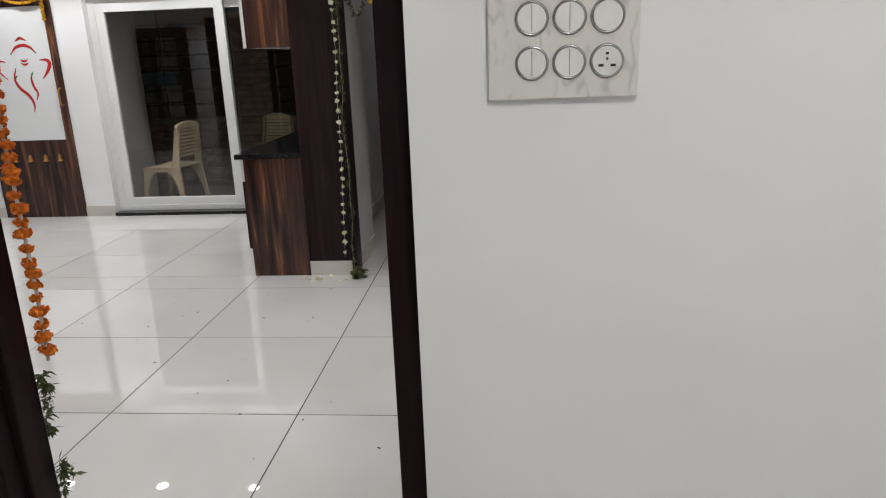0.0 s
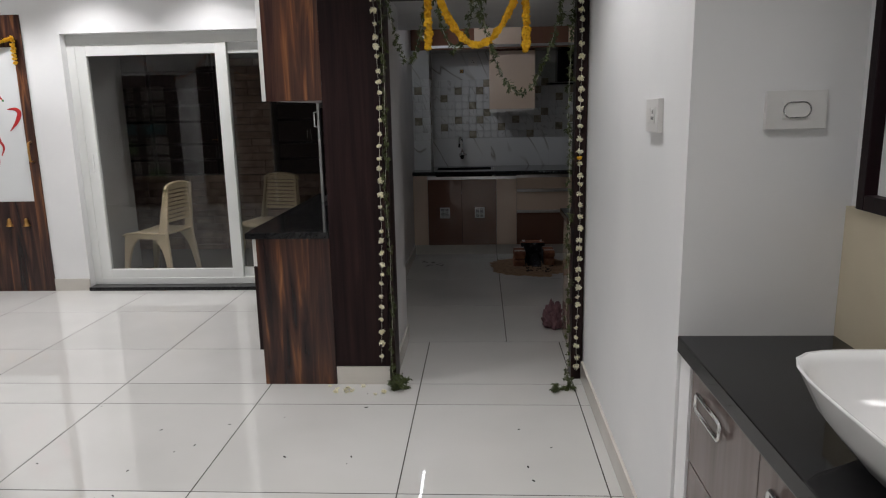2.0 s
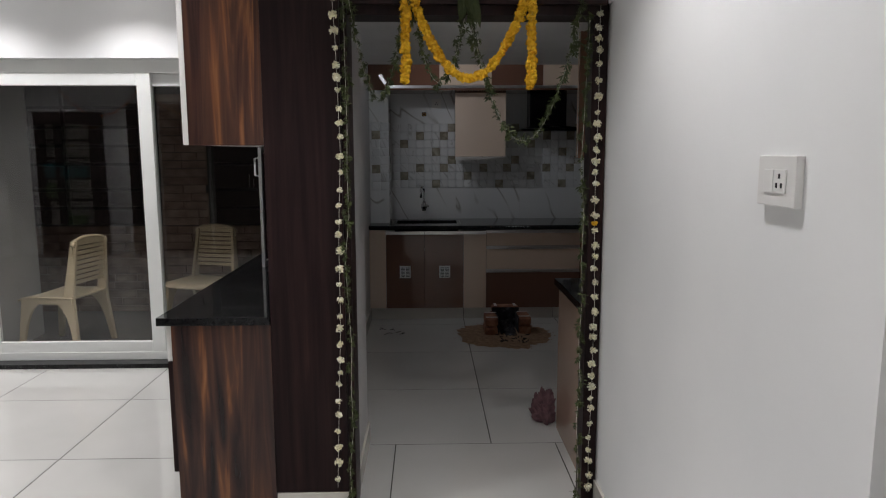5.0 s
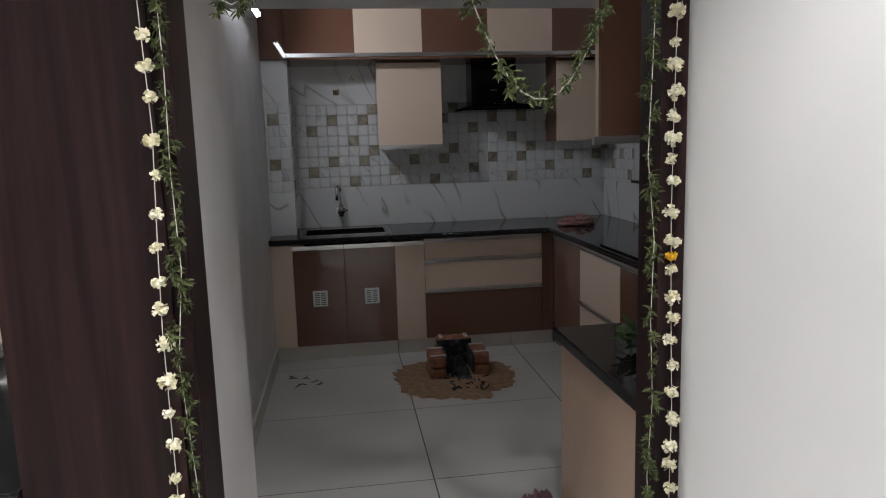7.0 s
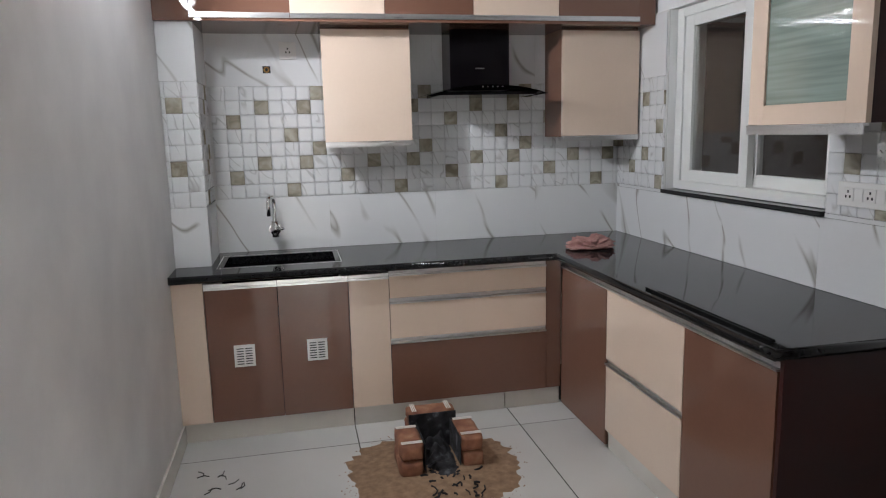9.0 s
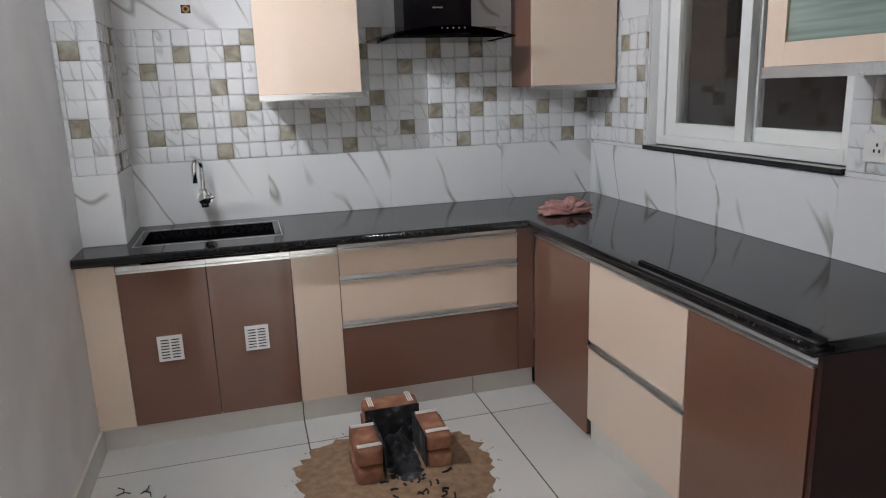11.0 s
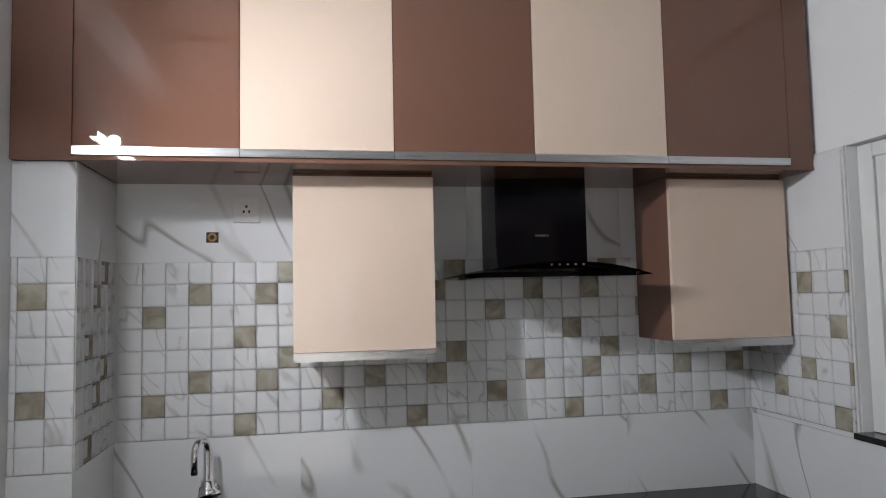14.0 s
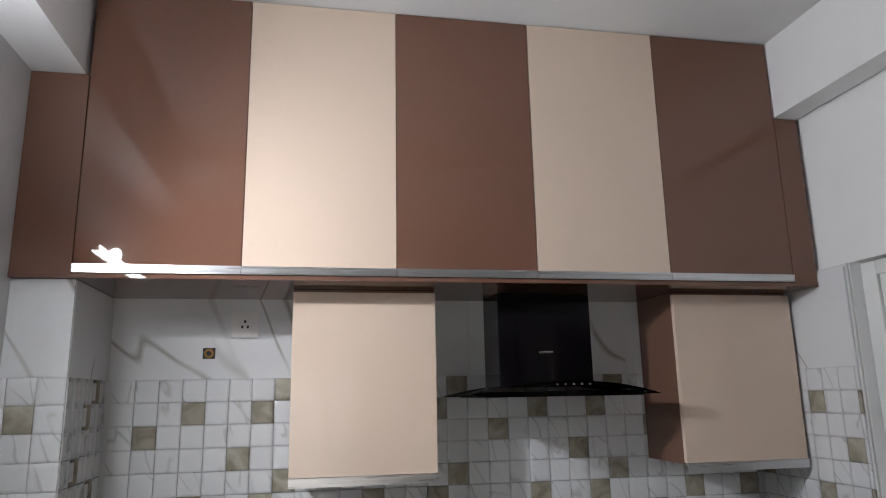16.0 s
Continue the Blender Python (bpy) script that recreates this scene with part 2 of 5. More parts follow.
def boxes(*spans, bevel=0.0):
    """One bmesh of boxes, each (x0, x1, y0, y1, z0, z1)."""
    bm = bmesh.new()
    for x0, x1, y0, y1, z0, z1 in spans:
        c = ((x0 + x1) / 2, (y0 + y1) / 2, (z0 + z1) / 2)
        m = Matrix.Translation(c) @ Matrix.Diagonal((abs(x1 - x0), abs(y1 - y0), abs(z1 - z0), 1))
        bmesh.ops.create_cube(bm, size=1, matrix=m)
    if bevel:
        bmesh.ops.bevel(bm, geom=bm.edges[:], offset=bevel, segments=2, affect="EDGES", profile=0.6)
    return bm


def box(name, x0, x1, y0, y1, z0, z1, material, parent=None, label="", bevel=0.0015):
    return part(name, boxes((x0, x1, y0, y1, z0, z1), bevel=bevel), material, parent, label)


def structure(name, spans, material, label, category):
    return tagged(part(name, boxes(*spans), material), label, category, kind="structure")


def tube_path(points, radius, sides=8, closed=False):
    """A bmesh tube along points."""
    bm = bmesh.new()
    rings = []
    n = len(points)
    pts = [Vector(p) for p in points]
    for k, p in enumerate(pts):
        a = pts[(k + 1) % n] if closed or k < n - 1 else p
        b = pts[k - 1] if closed or k > 0 else p
        d = (a - b).normalized()
        u = d.orthogonal().normalized() if k == 0 else (u - d * u.dot(d)).normalized()
        w = d.cross(u)
        r = radius(k / (n - 1)) if callable(radius) else radius
        rings.append([bm.verts.new(p + (u * math.cos(t) + w * math.sin(t)) * r) for t in (2 * math.pi * s / sides for s in range(sides))])
    for k in range(n if closed else n - 1):
        a, b = rings[k], rings[(k + 1) % n]
        for s in range(sides):
            bm.faces.new((a[s], a[(s + 1) % sides], b[(s + 1) % sides], b[s]))
    if not closed:
        bm.faces.new(rings[0][::-1])
        bm.faces.new(rings[-1])
    return bm


def disc(center, radius, height, axis="z", sides=24):
    bm = bmesh.new()
    turn = {"z": Matrix(), "x": Matrix.Rotation(radians(90), 4, "Y"), "y": Matrix.Rotation(radians(90), 4, "X")}[axis]
    bmesh.ops.create_cone(bm, cap_ends=True, segments=sides, radius1=radius, radius2=radius, depth=height, matrix=Matrix.Translation(center) @ turn)
    return bm


# ---- setting: floor, walls, ceilings ----
RW, ZH, ZK = -0.02, 2.70, 2.86          # wall beside the arch, hall ceiling, kitchen ceiling
BACK, RIGHT, LEFT = 9.22, 1.28, -1.212  # kitchen walls
ARCH = 5.39
floor = structure("floor", [(-6.6, 1.5, -0.6, 9.4, -0.12, -0.0009)], GROUT, "floor base with dark joints under the tiles", "floor")
structure("wall_entrance", [(-6.6, -1.072, 2.125, 2.30, 0, ZH), (-0.171, 1.5, 2.125, 2.30, 0, ZH), (-1.072, -0.171, 2.125, 2.30, 2.12, ZH)], PAINT, "white painted wall beside the entrance door", "wall")
structure("wall_lobby", [(-2.6, 1.5, -0.6, -0.45, 0, 2.7), (-2.75, -2.6, -0.6, 2.125, 0, 2.7), (1.35, 1.5, -0.45, 2.125, 0, 2.7)], PAINT, "plain white lobby walls", "wall")
structure("ceiling_lobby", [(-2.75, 1.5, -0.6, 2.125, 2.7, 2.8)], CEIL, "white lobby ceiling", "ceiling")
structure("ceiling_hall", [(-6.6, 1.5, 2.125, 7.5, ZH, 2.8)], CEIL, "white hall ceiling with downlights", "ceiling")
structure("wall_west", [(-6.75, -6.6, 2.125, 7.5, 0, ZH)], PAINT, "plain white hall wall", "wall")
structure("wall_arch_side", [(RW, 0.6, 3.79, 5.56, 0, ZH)], PAINT, "white painted wall between wash basin and kitchen arch", "wall")
structure("wall_recess", [(0.40, 0.6, 2.30, 3.79, 0, ZH)], PAINT, "white painted wall behind the wash basin", "wall")
for n, span in enumerate([(-6.6, -4.93, 7.36, 7.56, 0, ZH), (-4.10, -3.80, 7.36, 7.56, 0, ZH), (-1.60, -1.32, 7.36, 7.56, 0, ZH), (-3.80, -1.60, 7.36, 7.56, 2.05, ZH), (-4.93, -4.10, 7.36, 7.56, 2.2, ZH)]):
    structure("wall_garden_%d" % (n + 1), [span], PAINT, "white painted wall around the sliding door", "wall")
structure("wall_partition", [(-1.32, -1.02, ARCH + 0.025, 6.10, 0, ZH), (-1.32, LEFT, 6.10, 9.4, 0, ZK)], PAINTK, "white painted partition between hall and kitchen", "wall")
structure("wall_over_arch", [(-1.02, 0.02, ARCH + 0.03, 5.56, 2.0, ZH), (-1.32, -1.035, ARCH - 0.0, ARCH + 0.025, 2.062, ZH)], PAINT, "white painted wall over the arch", "wall")
structure("loft_slab", [(-1.02, RIGHT, 5.56, 6.10, 1.99, 2.1), (LEFT, RIGHT, 6.10, 7.2, 1.99, 2.1)], PAINTK, "concrete loft slab at door height, its white dimmed to grey", "ceiling")
structure("wall_kitchen_back", [(-1.32, 1.5, BACK + 0.012, 9.4, 0, ZK)], TGROUT, "kitchen wall behind the tiles", "wall")
KR = structure("wall_kitchen_right", [(RIGHT + 0.012, 1.5, 5.56, 7.55, 0, ZK), (RIGHT + 0.012, 1.5, 8.68, BACK, 0, ZK), (RIGHT + 0.012, 1.5, 7.55, 8.68, 0, 1.10), (RIGHT + 0.012, 1.5, 7.55, 8.68, 2.03, ZK)], PAINT, "white kitchen wall with a window", "wall")
structure("ceiling_kitchen", [(-1.32, 1.5, 5.56, 9.4, ZK, 2.97)], CEIL, "white kitchen ceiling", "ceiling")
structure("beam_left", [(LEFT, -1.066, 7.2, BACK, 2.58, ZK)], PAINT, "white ceiling beam over the kitchen side wall", "beam")
structure("beam_right", [(1.19, RIGHT, 7.2, BACK, 2.575, ZK)], PAINT, "white ceiling beam over the window wall", "beam")


def skirting(name, spans):
    return tagged(part(name, boxes(*spans, bevel=0.002), SKIRT), "pale tile skirting along the wall", "skirting", kind="structure")


skirting("baseboard_arch", [(RW - 0.012, RW, 3.80, 5.46, 0, 0.1)])
skirting("baseboard_door_wall", [(-4.10, -3.80, 7.348, 7.36, 0, 0.1), (-6.6, -4.93, 7.348, 7.36, 0, 0.1)])
skirting("baseboard_partition", [(-1.02, -1.008, 5.562, 6.10, 0, 0.1), (LEFT, LEFT + 0.012, 6.112, 8.66, 0, 0.1), (LEFT, -1.008, 6.10, 6.112, 0, 0.1)])
skirting("baseboard_column", [(-1.32, -1.036, ARCH - 0.008, ARCH + 0.02, 0, 0.098)])


# ---- entrance door frame ----
def entrance_frame():
    d = thing("entrance_door_frame", (-0.6, 2.2, 0), "dark maroon-brown wooden entrance door frame hung with marigolds", "door frame", kind="structure")
    for name, x0, x1, step in (("jamb", -0.227, -0.171, 1), ("jamb", -1.072, -1.018, -1)):
        part(name, boxes((x0, x1, 2.185, 2.235, 0, 2.12), bevel=0.004), FRAME, d)
        inner = (x0 - 0.006, x1) if step > 0 else (x0, x1 + 0.014)
        part("rebate", boxes((*inner, 2.235, 2.31, 0, 2.12), bevel=0.004), FRAME, d)
    part("lintel", boxes((-1.018, -0.227, 2.185, 2.235, 2.06, 2.12), bevel=0.004), FRAME, d)
    return d


entrance_frame()

# ---- switches ----
def switchboard():
    x0, x1, z0, z1, y = -0.0495, 0.1655, 1.319, 1.490, 2.125
    s = thing("switchboard", (0.06, y, z0), "marbled white switch plate with six round switches on the wall", "switch")
    part("plate", boxes((x0, x1, y - 0.012, y, z0, z1), bevel=0.003), PLATE, s)
    for i in range(3):
        for j in range(2):
            c = (x0 + 0.063 + 0.053 * i, y - 0.013, z0 + 0.051 + 0.0613 * j)
            ring = tube_path([(c[0] + 0.0222 * math.cos(a), c[1], c[2] + 0.0222 * math.sin(a)) for a in (k * math.tau / 28 for k in range(28))], 0.0022, 6, True)
            part("ring", ring, RINGM, s, "steel ring", True)
            button = part("button", disc((c[0], c[1], c[2]), 0.0203, 0.006, "y"), WHITEP, s, "white round switch")
            if (i, j) == (2, 0):
                for dx, dz, w in ((0, 0.0105, 0.0022), (0, 0.003, 0.0014), (-0.0085, -0.006, 0.0036), (0.0085, -0.006, 0.0036)):
                    part("slot", boxes((c[0] + dx - w, c[0] + dx + w, c[1] - 0.004, c[1] - 0.0025, c[2] + dz - 0.0018, c[2] + dz + 0.0018)), SLOT, button, "dark socket hole")
            elif i < 2:
                part("seam", boxes((c[0] - 0.0004, c[0] + 0.0004, c[1] - 0.004, c[1] - 0.0025, c[2] - 0.018, c[2] + 0.018)), RINGM, button)
    return s


switchboard()


def wall_socket(name, at, axis, w, h, label, modules):
    """A plate on a wall; axis: the wall's outward normal."""
    s = thing(name, at, label, "socket")
    x, y, z = at
    u = 1 if axis in ("-y",) else 0

    def span(a0, a1, d0, d1, z0, z1):
        if axis == "-y":
            return (x + a0, x + a1, y - d1, y - d0, z + z0, z + z1)
        return (x - d1, x - d0, y + a0, y + a1, z + z0, z + z1)
    part("plate", boxes(span(-w / 2, w / 2, 0, 0.016, -h / 2, h / 2), bevel=0.002), WHITEP, s)
    for kind, a, mw, mh in modules:
        m = part("module", boxes(span(a - mw / 2, a + mw / 2, 0.016, 0.019, -mh / 2, mh / 2), bevel=0.0012), WHITEP, s)
        if kind == "socket":
            for da, dz in ((0, 0.010), (-0.009, -0.008), (0.009, -0.008)):
                part("slot", boxes(span(a + da - 0.0034, a + da + 0.0034, 0.0185, 0.0198, dz - 0.0048, dz + 0.0048)), SLOT, m)
        if kind == "oval":
            ring = [(x + a + 0.014 * math.copysign(1, math.cos(t)) + 0.019 * math.cos(t), y - 0.0195, z + 0.019 * math.sin(t)) for t in (k * math.tau / 32 for k in range(32))]
            part("ring", tube_path(ring, 0.0018, 6, True), RINGM, s, "grey oval ring", True)
    return s


wall_socket("basin_switch", (0.237, 3.79, 1.404), "-y", 0.148, 0.095, "white plate with one oval switch beside the basin", [("oval", 0, 0.07, 0.042)])
wall_socket("wall_socket", (RW, 4.115, 1.392), "-x", 0.145, 0.098, "white wall socket with a switch beside the arch", [("switch", 0.025, 0.036, 0.045), ("socket", -0.018, 0.045, 0.045)])
wall_socket("wall_socket", (-0.622, BACK, 1.885), "-y", 0.088, 0.088, "white three-pin socket above the kitchen tiles", [("socket", 0, 0.05, 0.05)])
wall_socket("wall_socket", (RIGHT, 7.36, 1.195), "-x", 0.22, 0.085, "white double socket with switches under the wall cabinet", [("socket", 0.06, 0.045, 0.045), ("switch", 0.012, 0.03, 0.045), ("socket", -0.035, 0.045, 0.045), ("switch", -0.08, 0.03, 0.045)])


# ---- crockery unit, column and arch lining ----
column = thing("column_panel", (-1.15, ARCH, 0), "tall dark wenge panel at the end of the partition by the arch", "panel")
part("panel", boxes((-1.322, -1.034, ARCH - 0.004, ARCH + 0.022, 0.1, 2.062), bevel=0.0015), DARK, column)
lining = thing("arch_lining", (-0.5, ARCH, 0), "dark wenge lining round the kitchen arch", "door frame", kind="structure")
part("jamb", boxes((-1.0335, -1.006, ARCH + 0.002, ARCH + 0.0245, 0.0, 1.984), (-1.0195, -1.006, ARCH + 0.0245, 5.558, 0.0, 1.949), bevel=0.0015), DARK, lining)
part("jamb", boxes((-0.082, -0.024, 5.462, 5.56, 0.0, 2.05), bevel=0.002), DARK, lining)
part("lintel", boxes((-1.033, -0.045, ARCH + 0.004, ARCH + 0.03, 1.985, 2.058), bevel=0.002), DARK, lining)
part("soffit", boxes((-1.034, -0.082, ARCH + 0.03, 5.56, 1.95, 1.999), bevel=0.002), DARK, lining)

unit = thing("crockery_unit", (-1.51, 5.9, 0), "lower crockery cabinet in streaked rosewood laminate", "cabinet")
part("end_panel", boxes((-1.705, -1.323, ARCH - 0.006, ARCH + 0.016, 0.0, 0.788), bevel=0.001), ZEBRA, unit)
part("body", boxes((-1.70, -1.322, ARCH + 0.016, 7.3, 0.1, 0.788)), DARK, unit)
for k in range(3):
    y0 = ARCH + 0.004 + k * 0.62
    part("drawer", boxes((-1.727, -1.706, y0, y0 + 0.615, 0.645, 0.785), bevel=0.001), WHITELAM, unit, "white drawer front")
    part("door", boxes((-1.727, -1.706, y0, y0 + 0.615, 0.19, 0.641), bevel=0.001), DARK, unit, "dark cabinet door")
ledge = thing("granite_ledge", (-1.53, 6.0, 0.79), "polished black granite slab on the crockery cabinet", "worktop")
part("slab", boxes((-1.757, -1.323, ARCH - 0.018, 7.355, 0.79, 0.822), bevel=0.004), GRANITE, ledge)
upper = thing("crockery_wall_cabinet", (-1.47, 5.9, 1.475), "upper crockery cabinet in streaked rosewood with white doors", "cabinet")
part("end_panel", boxes((-1.612, -1.323, 5.425, 5.443, 1.475, 2.072), bevel=0.001), ZEBRA, upper)
part("body", boxes((-1.61, -1.323, 5.443, 6.9, 1.478, 2.07)), WHITELAM, upper)
for k in range(3):
    part("door", boxes((-1.634, -1.613, 5.428 + k * 0.487, 5.913 + k * 0.487, 1.477, 2.07), bevel=0.001), WHITELAM, upper, "white laminate door")
glassd = thing("glass_cabinet", (-1.46, 6.7, 0.822), "narrow glass cabinet standing on the granite slab", "cabinet")
part("back_panel", boxes((-1.60, -1.323, 6.80, 6.818, 0.822, 1.475)), DARK, glassd)
gdoor = part("door", boxes((-1.622, -1.606, 6.53, 6.56, 0.823, 1.474), (-1.622, -1.606, 6.77, 6.80, 0.823, 1.474), (-1.622, -1.606, 6.56, 6.77, 0.823, 0.853), (-1.622, -1.606, 6.56, 6.77, 1.444, 1.474)), ALU, glassd, "aluminium door frame")
pane = part("pane", boxes((-1.616, -1.612, 6.56, 6.77, 0.853, 1.444)), TINT, gdoor, "dark glass pane")
pane.visible_shadow = False
part("handle", tube_path([(-1.622, 6.55, 1.42), (-1.645, 6.55, 1.415), (-1.645, 6.55, 1.325), (-1.622, 6.55, 1.32)], 0.005, 8), CHROME, gdoor, "chrome pull handle", True)


def bottle(at):
    b = thing("bottle", at, "small clear bottle with a yellow label on the granite slab", "bottle")
    x, y, z = at
    bm = tube_path([(x, y, z + h) for h in (0, 0.004, 0.12, 0.15, 0.17, 0.20)], lambda t: (0.022, 0.026, 0.026, 0.02, 0.011, 0.011)[round(t * 5)], 16)
    part("body", bm, GLASS, b, smooth=True)
    part("label", tube_path([(x, y, z + 0.03), (x, y, z + 0.09)], 0.0265, 16), YELLOW, b, "yellow paper label", True)
    part("cap", disc((x, y, z + 0.205), 0.0125, 0.018), WHITEP, b, "white screw cap")


bottle((-1.41, 6.42, 0.822))


# ---- sliding door, carved-glass door, balcony ----
def sliding_door():
    d = thing("sliding_door", (-2.7, 7.45, 0), "white sliding balcony door with two dark glazed leaves", "door", kind="structure")
    y0, y1 = 7.43, 7.53
    part("frame", boxes((-3.80, -3.735, y0, y1, 0.03, 2.05), (-1.665, -1.60, y0, y1, 0.03, 2.05), (-3.735, -1.665, y0, y1, 1.965, 2.05), (-3.735, -1.665, y0, y1, 0.03, 0.085), bevel=0.003), UPVC, d)
    part("sill", boxes((-3.80, -1.60, 7.33, 7.56, 0.0, 0.03), bevel=0.003), GRANITE, d, "black granite sill")
    for name, x0, x1, ya, yb in (("leaf", -3.735, -2.525, 7.435, 7.475), ("leaf", -2.62, -1.665, 7.483, 7.523)):
        f = part(name, boxes((x0, x0 + 0.085, ya, yb, 0.085, 1.965), (x1 - 0.09, x1, ya, yb, 0.085, 1.965), (x0 + 0.085, x1 - 0.09, ya, yb, 1.885, 1.965), (x0 + 0.085, x1 - 0.09, ya, yb, 0.085, 0.158), bevel=0.003), UPVC, d)
        g = part("pane", boxes((x0 + 0.085, x1 - 0.09, (ya + yb) / 2 - 0.003, (ya + yb) / 2 + 0.003, 0.158, 1.885)), TINT, f, "dark reflecting glass")
        g.visible_shadow = False
    part("lock", boxes((-3.70, -3.685, 7.425, 7.436, 0.97, 1.12), bevel=0.004), UPVC, d, "white lock plate")


sliding_door()


def pooja_door():
    d = thing("prayer_room_door", (-4.51, 7.36, 0), "dark streaked wooden door with a frosted glass panel", "door", kind="structure")
    x0, x1 = -4.93, -4.10
    part("stile", boxes((x0, -4.775, 7.345, 7.385, 0.0, 2.2), bevel=0.002), ZEBRA, d)
    part("stile", boxes((-4.175, x1, 7.345, 7.385, 0.0, 2.2), bevel=0.002), ZEBRA, d)
    part("bottom_panel", boxes((-4.775, -4.175, 7.346, 7.384, 0.0, 0.752), bevel=0.001), ZEBRA, d)
    part("top_rail", boxes((-4.775, -4.175, 7.346, 7.384, 1.96, 2.2), bevel=0.001), ZEBRA, d)
    pane = part("pane", boxes((-4.775, -4.175, 7.356, 7.368, 0.752, 1.96)), FROST, d, "frosted white glass")
    y = 7.3545

    def smooth(pts, n=6):
        p = [Vector((a, 0, c)) for a, c in pts]
        p = [p[0] * 2 - p[1]] + p + [p[-1] * 2 - p[-2]]
        out = []
        for a, q, c, d in zip(p, p[1:], p[2:], p[3:]):
            out += [0.5 * (2 * q + (c - a) * t + (2 * a - 5 * q + 4 * c - d) * t * t + (3 * q - a - 3 * c + d) * t ** 3) for t in (k / n for k in range(n))]
        return out + [p[-2]]

    def stroke(pts, w, m=REDPAINT):
        # a brush line that swells in its middle
        bm = tube_path([(-4.775 + v.x, y, v.z) for v in smooth(pts)], lambda t: 0.0035 + w * math.sin(math.pi * min(1, max(0, t))), 6)
        for v in bm.verts:
            v.co.y = y + (v.co.y - y) * 0.15
        part("stroke", bm, m, pane, "red and green painted curve")
    stroke([(0.274, 1.662), (0.328, 1.688), (0.382, 1.662)], 0.009)
    stroke([(0.211, 1.551), (0.265, 1.605), (0.344, 1.624), (0.41, 1.602), (0.454, 1.551)], 0.012)
    stroke([(0.290, 1.496), (0.328, 1.482), (0.366, 1.496)], 0.006)
    stroke([(0.290, 1.466), (0.328, 1.450), (0.366, 1.466)], 0.006)
    stroke([(0.141, 1.479), (0.092, 1.487), (0.047, 1.464), (0.057, 1.40), (0.134, 1.318)], 0.008)
    stroke([(0.477, 1.487), (0.543, 1.487), (0.570, 1.452), (0.538, 1.385), (0.479, 1.318)], 0.015)
    stroke([(0.231, 1.423), (0.200, 1.327), (0.237, 1.239), (0.309, 1.172), (0.346, 1.093), (0.334, 1.015)], 0.012)
    stroke([(0.389, 1.379), (0.365, 1.327), (0.376, 1.248), (0.403, 1.187), (0.377, 1.123)], 0.009)
    stroke([(0.231, 1.355), (0.205, 1.330), (0.208, 1.300)], 0.007, GREENPAINT)
    stroke([(0.392, 1.385), (0.375, 1.355), (0.366, 1.33)], 0.006, GREENPAINT)
    stroke([(0.206, 1.545), (0.216, 1.56)], 0.006, GREENPAINT)
    stroke([(0.446, 1.565), (0.456, 1.548)], 0.006, GREENPAINT)
    for bx in (-4.715, -4.563, -4.407, -4.262):
        prof = [(0.006, 0.066), (0.012, 0.06), (0.016, 0.04), (0.02, 0.018), (0.028, 0.004), (0.03, 0.0)]
        bm = tube_path([(bx, 7.335, 0.55 + z) for r, z in prof], lambda t: prof[round(t * 5)][0], 14)
        part("bell", bm, BRASS, d, "small brass bell", True)
    part("handle", tube_path([(-4.135, 7.345, 1.23), (-4.135, 7.305, 1.22), (-4.135, 7.30, 1.15), (-4.135, 7.305, 1.08), (-4.135, 7.345, 1.07)], 0.009, 8), BRASS, d, "aged brass pull handle", True)
    for z in (0.25, 1.12):
        part("hinge", disc((-4.935, 7.34, z), 0.008, 0.09), ALU, d)


pooja_door()
structure("balcony_floor", [(-4.6, -1.32, 7.56, 9.4, -0.14, -0.02)], GROUT, "dark balcony floor", "floor")
structure("balcony_wall", [(-4.1, -3.82, 7.56, 8.28, -0.1, 2.6)], EXT, "grey-white balcony side wall", "wall")
structure("balcony_ceiling", [(-4.6, -1.32, 7.56, 9.2, 2.45, 2.6)], EXTD, "balcony ceiling with night gloom put into its grey", "ceiling")
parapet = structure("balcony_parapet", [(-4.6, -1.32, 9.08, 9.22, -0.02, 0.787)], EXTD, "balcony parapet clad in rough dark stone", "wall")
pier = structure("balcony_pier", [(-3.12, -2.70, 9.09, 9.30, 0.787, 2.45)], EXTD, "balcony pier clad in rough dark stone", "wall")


def grille():
    g = thing("balcony_grille", (-2.9, 9.33, 0.787), "dark iron safety grille above the balcony parapet", "grille")
    for z in (0.93, 1.10, 1.34, 1.51, 1.68, 1.86):
        part("bar", boxes((-4.6, -1.33, 9.325, 9.343, z - 0.014, z + 0.014), bevel=0.002), SLOT, g)
    for x in (-4.1, -3.4, -2.2, -1.5):
        part("post", boxes((x - 0.015, x + 0.015, 9.345, 9.375, 0.6, 2.45), bevel=0.002), SLOT, g)


grille()


